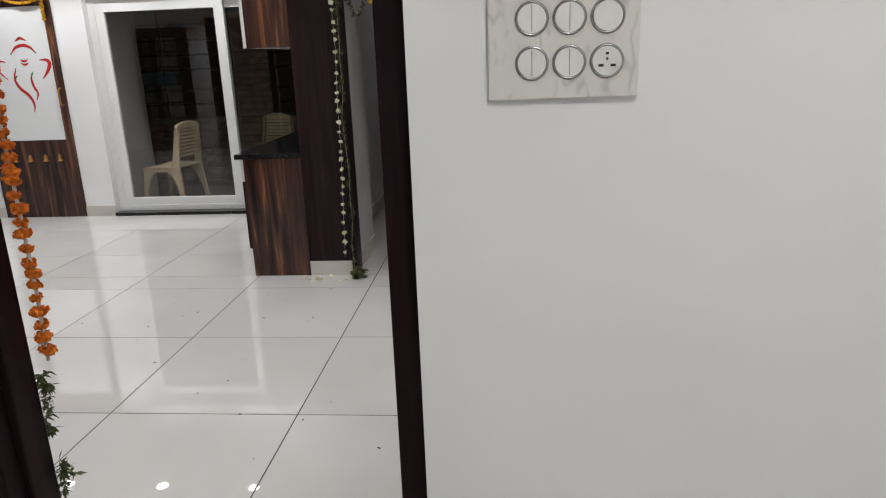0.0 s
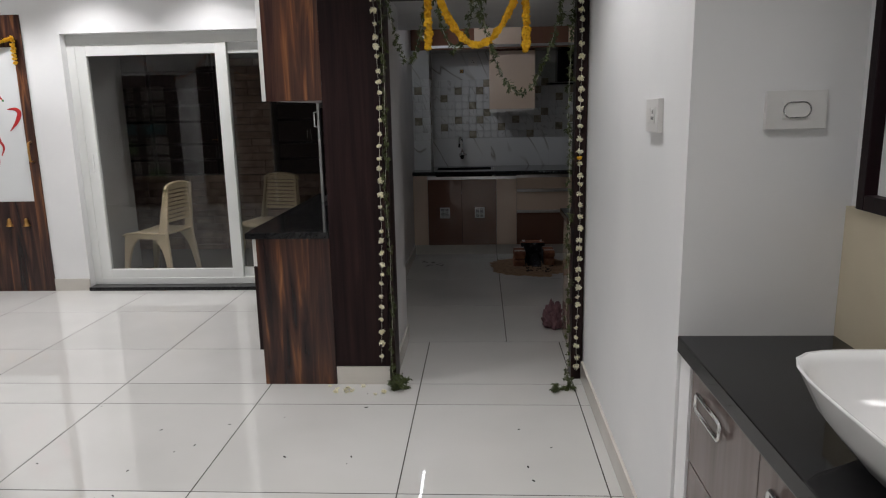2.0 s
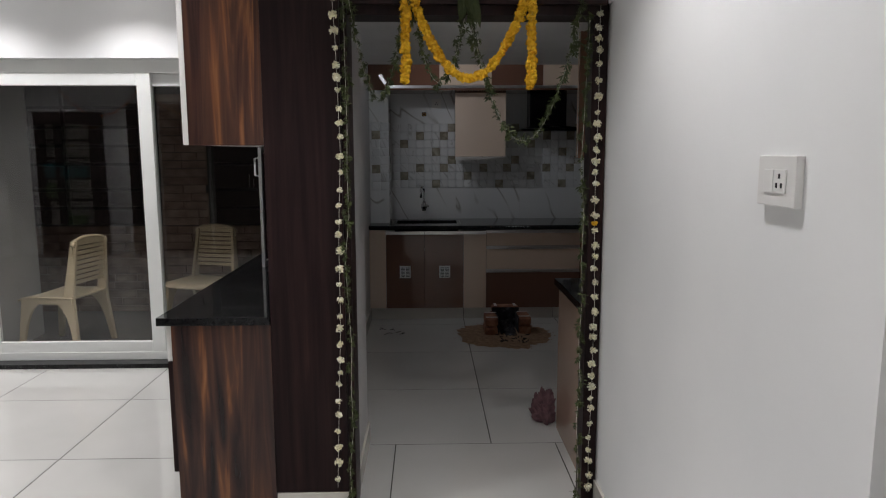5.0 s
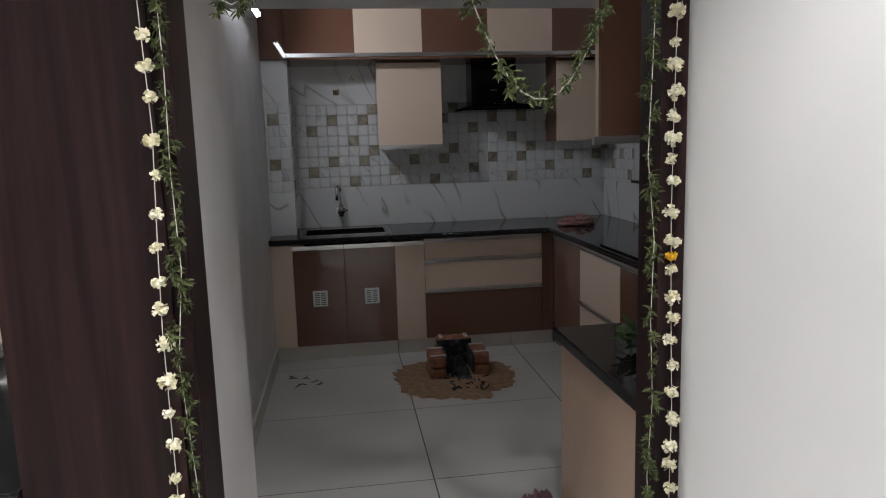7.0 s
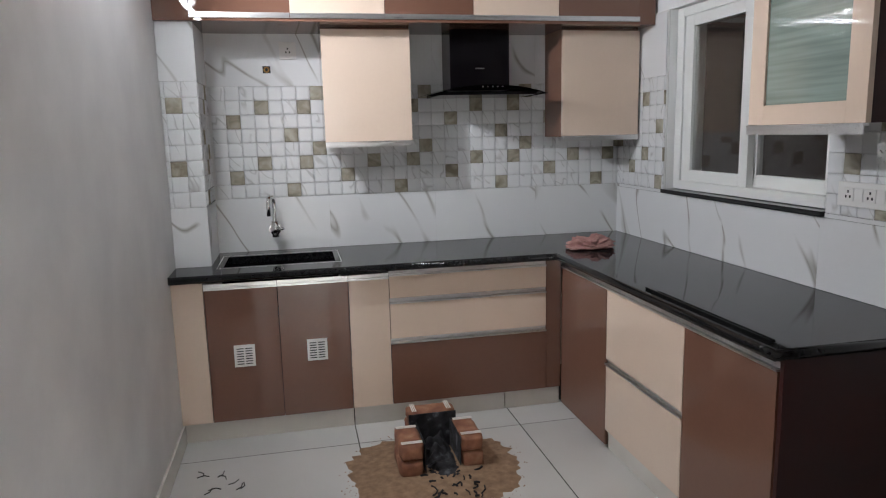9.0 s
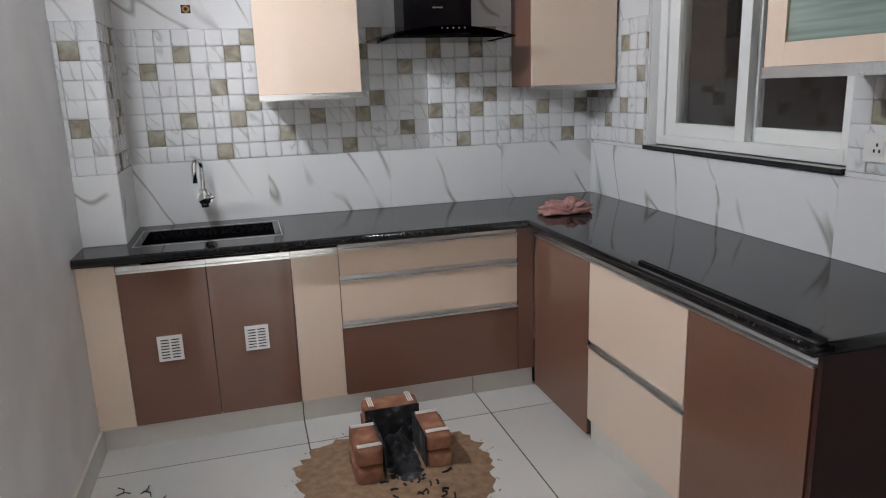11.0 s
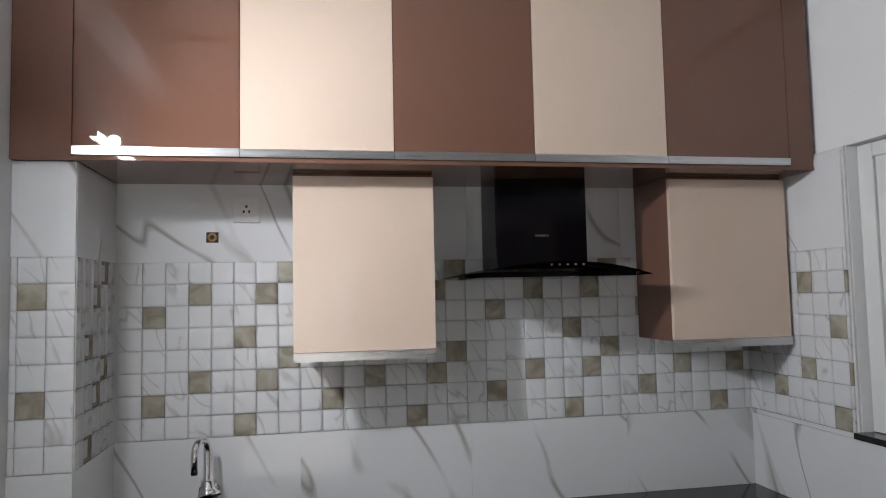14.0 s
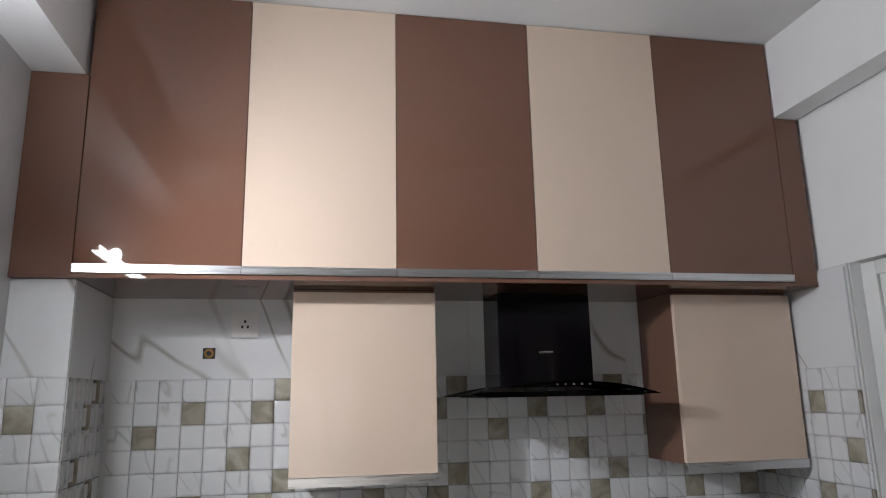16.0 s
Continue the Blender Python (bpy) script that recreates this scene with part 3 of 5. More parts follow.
# ---- far end of the hall, seen in the dark glass ----
def display_cabinet():
    x0, x1, y0, y1, zt = -6.07, -5.22, 2.304, 2.50, 2.0
    c = thing("display_cabinet", ((x0 + x1) / 2, y0, 0), "dark wood display cabinet with open shelves against the white wall", "cabinet")
    part("back_panel", boxes((x0 + 0.05, x1 - 0.05, y0, y0 + 0.012, 0.1, zt - 0.06)), SKIRT, c, "pale back panel")
    part("side_panel", boxes((x0, x0 + 0.05, y0, y1, 0, zt), bevel=0.002), DARK, c)
    part("side_panel", boxes((x1 - 0.12, x1, y0, y1, 0, zt), bevel=0.002), DARK, c)
    part("top_panel", boxes((x0 + 0.05, x1 - 0.12, y0 + 0.013, y1, zt - 0.16, zt), bevel=0.002), DARK, c)
    part("base", boxes((x0 + 0.05, x1 - 0.12, y0 + 0.013, y1, 0, 0.42), bevel=0.002), DARK, c)
    for z in (0.78, 1.08, 1.36, 1.6):
        part("shelf", boxes((x0 + 0.05, x1 - 0.12, y0 + 0.013, y1 - 0.01, z, z + 0.03), bevel=0.002), DARK, c)
    part("divider", boxes((-5.82, -5.79, y0 + 0.013, y1 - 0.02, 0.42, zt - 0.16), bevel=0.002), DARK, c)
    for name, a, b, z, h, m, lab in (("storage_box", -5.78, -5.42, 1.11, 0.14, TEAL, "dark teal storage box on a cabinet shelf"), ("storage_box", -6.0, -5.86, 1.11, 0.16, TEAL, "dark teal storage box on a cabinet shelf"),
                                     ("storage_box", -5.99, -5.88, 0.81, 0.2, MANGO, "green storage tin on a cabinet shelf"), ("storage_box", -5.7, -5.5, 0.45, 0.1, MANGO, "green storage tin on a cabinet shelf")):
        t = thing(name, ((a + b) / 2, 2.42, z), lab, "box")
        part("body", boxes((a, b, 2.34, 2.46, z, z + h), bevel=0.006), m, t)
        part("lid", boxes((a - 0.004, b + 0.004, 2.336, 2.464, z + h, z + h + 0.02), bevel=0.005), m, t)


display_cabinet()


def hall_door():
    d = thing("door_2", (-4.33, 2.32, 0), "dark wenge panelled door in the hall wall, closed", "door", kind="structure")
    part("leaf", boxes((-4.77, -3.92, 2.302, 2.335, 0.005, 2.03), bevel=0.002), DARK, d)
    for x0, x1 in ((-4.87, -4.772), (-3.918, -3.82)):
        part("jamb", boxes((x0, x1, 2.302, 2.36, 0, 2.12), bevel=0.003), DARK, d)
    part("lintel", boxes((-4.772, -3.918, 2.302, 2.36, 2.035, 2.12), bevel=0.003), DARK, d)
    for z0, z1 in ((0.2, 0.85), (1.0, 1.9)):
        for x0, x1 in ((-4.68, -4.38), (-4.31, -4.01)):
            part("panel", boxes((x0, x1, 2.335, 2.345, z0, z1), bevel=0.004), DARK, d)
    part("handle", tube_path([(-4.70, 2.335, 1.02), (-4.70, 2.38, 1.02), (-4.59, 2.385, 1.02)], 0.009, 8), BRASS, d, "aged brass handle", True)


hall_door()


# Guessed piece, added out of view to darken the right leaf's reflection.
def wardrobe():
    w = thing("wardrobe", (-3.2, 2.4, 0), "dark wardrobe added to darken the reflection in the glass", "wardrobe")
    part("body", boxes((-3.72, -2.62, 2.304, 2.47, 0.0, 2.06), bevel=0.003), DARK, w)
    for x0, x1, hx in ((-3.715, -3.172, -3.20), (-3.168, -2.625, -3.14)):
        d = part("door", boxes((x0, x1, 2.471, 2.489, 0.08, 2.05), bevel=0.002), DARK, w)
        part("handle", boxes((hx - 0.007, hx + 0.007, 2.489, 2.505, 0.95, 1.15), bevel=0.003), ALU, d, "slim aluminium handle")


wardrobe()


def plate(points, thick, axis_x):
    """A moulded strip: rows of (x, y0, y1, z) swept upwards with a constant thickness across x."""
    bm = bmesh.new()
    rows = []
    for x, y0, y1, z in points:
        rows.append([bm.verts.new((x + axis_x * thick * a, y, z)) for a, y in ((0, y0), (1, y0), (1, y1), (0, y1))])
    for a, b in zip(rows, rows[1:]):
        for k in range(4):
            bm.faces.new((a[k], a[(k + 1) % 4], b[(k + 1) % 4], b[k]))
    bm.faces.new(rows[0][::-1]), bm.faces.new(rows[-1])
    bmesh.ops.recalc_face_normals(bm, faces=bm.faces[:])
    bmesh.ops.bevel(bm, geom=bm.edges[:], offset=0.004, segments=2, affect="EDGES")
    return bm


def plastic_chair(at, turn):
    c = thing("plastic_chair", (0, 0, 0), "beige moulded plastic chair with a slatted back on the balcony", "chair", "balcony chairs")
    seat = bmesh.new()
    bmesh.ops.create_grid(seat, x_segments=10, y_segments=10, size=0.5)
    for v in seat.verts:
        x, y = v.co.x * 0.43, v.co.y * 0.43 - 0.01
        v.co = Vector((x, y, 0.432 - 0.016 * math.cos(x * 6.5) * math.cos(y * 5) - max(0.0, -0.17 - y) * 0.45))
    bmesh.ops.solidify(seat, geom=seat.faces[:], thickness=0.014)
    part("seat", seat, CHAIRM, c, smooth=True)
    for sx in (-1, 1):
        pts = [(sx * (0.205 - 0.075 * max(0, z - 0.42)), 0.175 + (z - 0.42) * 0.10 - (0.045 - 0.07 * (z - 0.42)), 0.215 + (z - 0.42) * 0.085, z) for z in (0.40, 0.5, 0.6, 0.7, 0.8, 0.835)]
        part("back_rail", plate(pts, 0.024, -sx), CHAIRM, c)
    for k in range(8):
        z = 0.515 + 0.036 * k
        y = 0.192 + (z - 0.5) * 0.10
        part("slat", boxes((-0.19, 0.19, y - 0.006, y + 0.006, z, z + 0.027), bevel=0.003), CHAIRM, c)
    cap = tube_path([(0.19 * math.cos(a), 0.226 - 0.006 * math.sin(a), 0.80 + 0.055 * math.sin(a)) for a in (math.pi * k / 12 for k in range(13))], 0.015, 8)
    part("cap", cap, CHAIRM, c, smooth=True)
    part("crest", boxes((-0.165, 0.165, 0.218, 0.232, 0.80, 0.845), bevel=0.005), CHAIRM, c)
    for sx, sy in ((-1, -1), (1, -1), (-1, 1), (1, 1)):
        pts = []
        for t in (0, 0.25, 0.5, 0.7, 0.82, 0.9, 0.96, 1.0):
            outer = 0.25 - 0.04 * t
            width = 0.036 + 0.035 * t + 0.13 * t ** 6
            pts.append((sx * (0.228 - 0.026 * t), sy * outer, sy * (outer - width), 0.415 * t))
        part("leg", plate(pts, 0.03, -sx), CHAIRM, c)
    for sx in (-1, 1):
        part("apron", boxes((sx * 0.205 - 0.006, sx * 0.205 + 0.006, -0.19, 0.2, 0.375, 0.42), bevel=0.003), CHAIRM, c)
    c.matrix_world = pose(*at, 0, 0, turn)
    return c


plastic_chair((-3.45, 7.95, -0.02), -100)
plastic_chair((-2.57, 8.42, -0.02), -16)


# ---- wash basin recess ----
vanity = thing("vanity_cabinet", (0.2, 3.05, 0), "grey-brown gloss vanity cabinet with chrome handles under the basin", "cabinet")
part("body", boxes((0.012, 0.398, 2.31, 3.787, 0.08, 0.765)), VANITY, vanity)
part("plinth", boxes((0.03, 0.398, 2.31, 3.787, 0.0, 0.08)), SKIRT, vanity)
part("filler", boxes((-0.012, 0.012, 3.70, 3.787, 0.0, 0.765), bevel=0.001), PAINT, vanity, "grey-white side strip")
for y0, y1 in ((3.262, 3.695), (2.825, 3.258), (2.388, 2.821)):
    for z0, z1 in ((0.50, 0.762), (0.085, 0.496)):
        f = part("drawer" if z0 > 0.3 else "door", boxes((-0.006, 0.012, y0, y1, z0, z1), bevel=0.0015), VANITY, vanity)
        if z0 > 0.3:
            ym, zz = (y0 + y1) / 2 + 0.05, 0.70
            loop = [(-0.02, ym + 0.085 * a, zz + 0.022 * b) for a, b in ((-1, 0.6), (-0.9, 1), (0.9, 1), (1, 0.6), (1, -0.6), (0.9, -1), (-0.9, -1), (-1, -0.6))]
            part("handle", tube_path(loop, 0.006, 8, True), CHROME, f, "chrome loop handle", True)
vtop = thing("basin_counter", (0.19, 3.05, 0.77), "dark granite slab carrying the wash basin", "worktop")
part("slab", boxes((-0.022, 0.4, 2.305, 3.788, 0.768, 0.812), bevel=0.003), GRANITE, vtop)


def basin(cx, cy, z):
    b = thing("wash_basin", (cx, cy, z), "white ceramic vessel basin on the dark granite slab", "basin")
    bm = bmesh.new()
    prof = [(0.45, 0.0), (0.62, 0.02), (0.85, 0.08), (0.98, 0.14), (1.0, 0.147), (0.97, 0.147), (0.92, 0.13), (0.75, 0.06), (0.45, 0.03), (0.05, 0.025)]
    rings, n = [], 40
    for r, h in prof:
        ring = []
        for k in range(n):
            a = math.tau * k / n
            q = (abs(math.cos(a)) ** 4.2 + abs(math.sin(a)) ** 4.2) ** (-1 / 4.2)
            ring.append(bm.verts.new((cx + 0.195 * r * q * math.cos(a), cy + 0.29 * r * q * math.sin(a), z + h)))
        rings.append(ring)
    for a, c in zip(rings, rings[1:]):
        for k in range(n):
            bm.faces.new((a[k], a[(k + 1) % n], c[(k + 1) % n], c[k]))
    bm.faces.new(rings[0][::-1])
    bm.faces.new(rings[-1])
    part("bowl", bm, CERAMIC, b, smooth=True)
    part("drain", disc((cx, cy, z + 0.028), 0.02, 0.006), CHROME, b, "chrome drain")


basin(0.198, 2.985, 0.812)
cream = structure("wall_tile_recess", [(0.386, 0.40, 2.30, 3.788, 0.812, 1.16)], CREAM, "cream wall tile above the vanity", "wall tile")
mirror = thing("mirror", (0.39, 3.05, 1.16), "wall mirror in a dark brown frame above the basin", "mirror")
part("frame", boxes((0.372, 0.40, 2.42, 2.455, 1.162, 2.0), (0.372, 0.40, 3.685, 3.72, 1.162, 2.0), (0.372, 0.40, 2.455, 3.685, 1.162, 1.20), (0.372, 0.40, 2.455, 3.685, 1.965, 2.0), bevel=0.003), FRAME, mirror)
part("glass", boxes((0.388, 0.395, 2.455, 3.685, 1.20, 1.965)), MIRROR, mirror)


# ---- kitchen: base cabinets ----
def drawer_front(parent, axis, a0, a1, z0, z1, face, material, name="drawer", profile=True):
    if axis == "y":
        f = part(name, boxes((a0 + 0.0015, a1 - 0.0015, face, face + 0.018, z0, z1), bevel=0.001), material, parent)
        if profile:
            part("profile", boxes((a0 + 0.001, a1 - 0.001, face - 0.006, face + 0.012, z1, z1 + 0.008), (a0 + 0.001, a1 - 0.001, face + 0.008, face + 0.012, z1 + 0.008, z1 + 0.026)), ALU, f, "aluminium pull profile")
    else:
        f = part(name, boxes((face, face + 0.018, a0 + 0.0015, a1 - 0.0015, z0, z1), bevel=0.001), material, parent)
        if profile:
            part("profile", boxes((face - 0.006, face + 0.012, a0 + 0.001, a1 - 0.001, z1, z1 + 0.008), (face + 0.008, face + 0.012, a0 + 0.001, a1 - 0.001, z1 + 0.008, z1 + 0.026)), ALU, f, "aluminium pull profile")
    return f


def vent(parent, x, z, face):
    g = part("vent", boxes((x - 0.048, x + 0.048, face - 0.006, face, z - 0.053, z - 0.043), (x - 0.048, x + 0.048, face - 0.006, face, z + 0.043, z + 0.053),
                           (x - 0.048, x - 0.036, face - 0.006, face, z - 0.043, z + 0.043), (x + 0.036, x + 0.048, face - 0.006, face, z - 0.043, z + 0.043), (x - 0.004, x + 0.004, face - 0.006, face, z - 0.043, z + 0.043)), WHITEP, parent, "white louvred vent")
    part("louvre", boxes(*[(x + sx - 0.016, x + sx + 0.016, face - 0.005, face, z - 0.037 + 0.0125 * k, z - 0.0305 + 0.0125 * k) for k in range(7) for sx in (-0.02, 0.02)]), WHITEP, g)
    part("backing", boxes((x - 0.036, x + 0.036, face - 0.0015, face, z - 0.043, z + 0.043)), SLOT, g, "dark openings")


FY, FX, ZB, ZT = 8.64, 0.69, 0.10, 0.745
sinkc = thing("sink_cabinet", (-0.74, 8.9, 0), "sink base cabinet with two brown vented doors", "cabinet", "base cabinets")
part("body", boxes((-1.07, -0.405, FY + 0.02, BACK - 0.005, ZB, 0.60)), MAROON_SHADE, sinkc)
for a0, a1, vx in ((-1.07, -0.737, -0.905), (-0.737, -0.403, -0.565)):
    d = drawer_front(sinkc, "y", a0, a1, ZB, ZT, FY, BROWN, "door")
    vent(d, vx, 0.42, FY)
fill = thing("filler_panel", (-1.13, FY, 0), "beige gloss filler panel beside the wall", "panel", "base cabinets")
part("panel", boxes((LEFT + 0.001, -1.0715, FY, FY + 0.018, ZB, 0.785), bevel=0.001), BEIGE, fill)
pull = thing("pullout_cabinet", (-0.305, 8.9, 0), "narrow beige pull-out base cabinet", "cabinet", "base cabinets")
part("body", boxes((-0.402, -0.206, FY + 0.02, BACK - 0.005, ZB, 0.77)), MAROON_SHADE, pull)
drawer_front(pull, "y", -0.403, -0.205, ZB, ZT, FY, BEIGE, "door")
drw = thing("drawer_cabinet", (0.2, 8.9, 0), "three-drawer base cabinet in beige and brown", "cabinet", "base cabinets")
part("body", boxes((-0.204, 0.607, FY + 0.02, BACK - 0.005, ZB, 0.77)), MAROON_SHADE, drw)
for z0, z1, m in ((0.645, 0.755, BEIGE), (0.44, 0.616, BEIGE), (ZB, 0.412, BROWN)):
    drawer_front(drw, "y", -0.205, 0.608, z0, z1, FY, m)
post = thing("corner_post", (0.65, FY, 0), "brown filler at the inner corner of the base cabinets", "panel", "base cabinets")
part("panel", boxes((0.609, FX - 0.001, FY + 0.002, FY + 0.02, 0.1, 0.785), bevel=0.001), BROWN, post)
cor = thing("corner_cabinet", (1.0, 8.4, 0), "brown corner base cabinet", "cabinet", "base cabinets")
part("body", boxes((FX + 0.02, RIGHT - 0.005, 8.112, FY, 0.1, 0.77)), MAROON_SHADE, cor)
drawer_front(cor, "x", 8.11, FY - 0.001, 0.015, ZT, FX, BROWN, "door")
two = thing("drawer_cabinet", (1.0, 7.8, 0), "two-drawer beige base cabinet", "cabinet", "base cabinets")
part("body", boxes((FX + 0.02, RIGHT - 0.005, 7.492, 8.109, ZB, 0.77)), MAROON_SHADE, two)
for z0, z1 in ((0.425, ZT), (0.09, 0.398)):
    drawer_front(two, "x", 7.49, 8.109, z0, z1, FX, BEIGE)
one = thing("end_cabinet", (1.0, 7.25, 0), "brown base cabinet with a dark end panel", "cabinet", "base cabinets")
part("body", boxes((FX + 0.02, RIGHT - 0.005, 7.01, 7.489, ZB, 0.77)), MAROON_SHADE, one)
drawer_front(one, "x", 7.008, 7.489, 0.09, ZT, FX, BROWN, "door")
part("end_panel", boxes((FX + 0.005, RIGHT - 0.004, 6.99, 7.006, 0.0, 0.785), bevel=0.001), MAROON_SHADE, one, "maroon end panel darkened for shade")
tagged(part("baseboard_kitchen", boxes((LEFT + 0.001, -0.402, 8.664, 8.676, 0, ZB), (-0.398, 0.385, 8.664, 8.676, 0, ZB), (0.389, FX - 0.002, 8.664, 8.676, 0, ZB), (FX + 0.014, FX + 0.026, 7.53, 8.10, 0, 0.088), (FX + 0.014, FX + 0.026, 7.02, 7.526, 0, 0.088), bevel=0.001), SKIRT), "pale tile plinth under the base cabinets", "plinth", kind="structure")


def worktop():
    w = thing("kitchen_worktop", (0.3, 8.8, 0.79), "L-shaped polished black granite worktop with an undermounted sink", "worktop")
    sx0, sx1, sy0, sy1 = -0.985, -0.45, 8.775, 9.07
    bm = boxes((LEFT + 0.001, sx0, 8.6, BACK - 0.001, 0.79, 0.825), (sx1, RIGHT - 0.001, 8.6, BACK - 0.001, 0.79, 0.825), (sx0, sx1, 8.6, sy0, 0.79, 0.825), (sx0, sx1, sy1, BACK - 0.001, 0.79, 0.825),
               (0.65, RIGHT - 0.001, 6.975, 8.6, 0.79, 0.825))
    bmesh.ops.remove_doubles(bm, verts=bm.verts[:], dist=0.0005)
    part("slab", bm, GRANITE, w)
    part("front_edge", tube_path([(LEFT + 0.003, 8.601, 0.808), (0.63, 8.601, 0.808), (0.648, 8.59, 0.808), (0.651, 8.57, 0.808), (0.651, 7.03, 0.808), (0.66, 6.985, 0.808), (0.70, 6.976, 0.808), (RIGHT - 0.003, 6.976, 0.808)], 0.0172, 10), GRANITE, w, "rounded granite edge", True)
    sink = part("sink_bowl", boxes((sx0 - 0.012, sx0, sy0, sy1, 0.62, 0.789), (sx1, sx1 + 0.012, sy0, sy1, 0.62, 0.789), (sx0, sx1, sy0 - 0.012, sy0, 0.62, 0.789), (sx0, sx1, sy1, sy1 + 0.012, 0.62, 0.789), (sx0, sx1, sy0, sy1, 0.61, 0.622)), HOOD, w, "black quartz sink bowl")
    part("drain", disc((-0.72, 8.92, 0.625), 0.04, 0.006), CHROME, sink, "steel drain")
    part("sink_rim", boxes((sx0 - 0.03, sx1 + 0.03, sy0 - 0.03, sy0 - 0.026, 0.825, 0.8258), (sx0 - 0.03, sx1 + 0.03, sy1 + 0.026, sy1 + 0.03, 0.825, 0.8258), (sx0 - 0.03, sx0 - 0.026, sy0 - 0.026, sy1 + 0.026, 0.825, 0.8258), (sx1 + 0.026, sx1 + 0.03, sy0 - 0.026, sy1 + 0.026, 0.825, 0.8258)), ALU, w, "fine pale line round the sink")


worktop()


def faucet():
    f = thing("kitchen_faucet", (-0.74, BACK, 0.92), "chrome wall-mounted swan-neck kitchen faucet", "faucet")
    x, y = -0.742, BACK - 0.012
    arc = [(0.045 * math.cos(a), 0.045 * math.sin(a)) for a in (math.pi * k / 10 for k in range(0, 11))]
    pts = [(x, y - 0.055, 0.95 + 0.03 * k) for k in range(5)] + [(x - 0.30 * (0.045 - u), y - 0.055 - (0.045 - u) * 0.9, 1.085 + w) for u, w in arc] + [(x - 0.027, y - 0.137, 1.03)]
    part("spout", tube_path(pts, 0.0115, 10), CHROME, f, smooth=True)
    part("body", disc((x, y - 0.03, 0.945), 0.027, 0.075, "y"), CHROME, f, smooth=True)
    part("flange", disc((x, y + 0.002, 0.945), 0.034, 0.012, "y"), CHROME, f)
    part("lever", tube_path([(x + 0.012, y - 0.06, 0.945), (x + 0.045, y - 0.07, 0.955)], 0.009, 8), CHROME, f, smooth=True)
    part("stem", disc((x, y - 0.055, 0.95), 0.021, 0.085), CHROME, f, smooth=True)


faucet()


# ---- kitchen: wall cabinets ----
LF = 8.81
loft = thing("loft_cabinet", (0.05, 9.0, 1.975), "long overhead cabinet with brown and beige gloss doors", "cabinet")
part("body", boxes((LEFT + 0.001, 1.276, LF + 0.02, BACK - 0.001, 1.985, 2.575), (-1.06, 1.185, LF + 0.02, BACK - 0.001, 2.575, 2.855)), BROWN, loft)
part("bottom", boxes((LEFT + 0.001, 1.276, LF - 0.004, BACK - 0.001, 1.973, 1.985), bevel=0.001), BROWN, loft)
part("filler", boxes((LEFT + 0.001, -1.0545, LF - 0.002, LF + 0.02, 1.985, 2.577), bevel=0.001), BROWN, loft)
part("filler", boxes((1.187, 1.276, LF - 0.002, LF + 0.02, 1.985, 2.572), bevel=0.001), BROWN, loft)
seams = (-1.053, -0.603, -0.153, 0.290, 0.740, 1.186)
for k in range(5):
    d = part("door", boxes((seams[k] + 0.001, seams[k + 1] - 0.001, LF - 0.002, LF + 0.018, 2.012, 2.856), bevel=0.001), (BROWN, BEIGE)[k % 2], loft, ("brown gloss door", "beige gloss door")[k % 2])
    part("profile", boxes((seams[k] + 0.001, seams[k + 1] - 0.001, LF - 0.010, LF + 0.01, 2.004, 2.0115), (seams[k] + 0.001, seams[k + 1] - 0.001, LF - 0.008, LF - 0.004, 1.988, 2.004)), ALU, d, "aluminium pull profile")


def wall_cabinet(x0, x1, face, label):
    c = thing("wall_cabinet", ((x0 + x1) / 2, face + 0.13, 1.39), label, "cabinet", "wall cabinets")
    part("body", boxes((x0, x1, face + 0.02, BACK - 0.008, 1.402, 1.972), bevel=0.001), BROWN, c)
    d = part("door", boxes((x0, x1, face, face + 0.018, 1.406, 1.962), bevel=0.001), BEIGE, c, "beige gloss door")
    part("profile", boxes((x0, x1, face - 0.008, face + 0.012, 1.398, 1.405), (x0, x1, face - 0.006, face - 0.002, 1.378, 1.398)), ALU, d, "aluminium pull profile")


wall_cabinet(-0.459, -0.010, 8.962, "beige gloss wall cabinet above the worktop")
wall_cabinet(0.815, 1.262, 8.945, "beige wall cabinet with a brown side by the hood")


def glass_cabinet():
    x, y0, y1, z0, z1 = 0.94, 7.03, 7.54, 1.44, 1.985
    c = thing("glass_wall_cabinet", (1.1, 7.28, z0), "brown wall cabinet with a fluted green glass door", "cabinet", "wall cabinets")
    part("body", boxes((x + 0.02, RIGHT - 0.002, y0, y1, z0, z1), bevel=0.001), MAROON_SHADE, c)
    d = part("stile", boxes((x, x + 0.019, y1 - 0.075, y1, z0, z1), bevel=0.001), BEIGE, c, "beige door stile")
    part("stile", boxes((x, x + 0.019, y0, y0 + 0.075, z0, z1), bevel=0.001), BEIGE, c, "beige door stile")
    for za, zb in ((z0, z0 + 0.065), (z1 - 0.065, z1)):
        part("rail", boxes((x, x + 0.019, y0 + 0.075, y1 - 0.075, za, zb), bevel=0.001), BEIGE, c, "beige door rail")
    bm = boxes((x + 0.008, x + 0.013, y0 + 0.075, y1 - 0.075, z0 + 0.065, z1 - 0.065))
    part("pane", bm, FLUTED, d, "ribbed green glass")
    part("profile", boxes((x - 0.008, x + 0.012, y0, y1, z0 - 0.008, z0 - 0.001), (x - 0.006, x - 0.002, y0, y1, z0 - 0.032, z0 - 0.008)), ALU, d, "aluminium pull profile")


glass_cabinet()


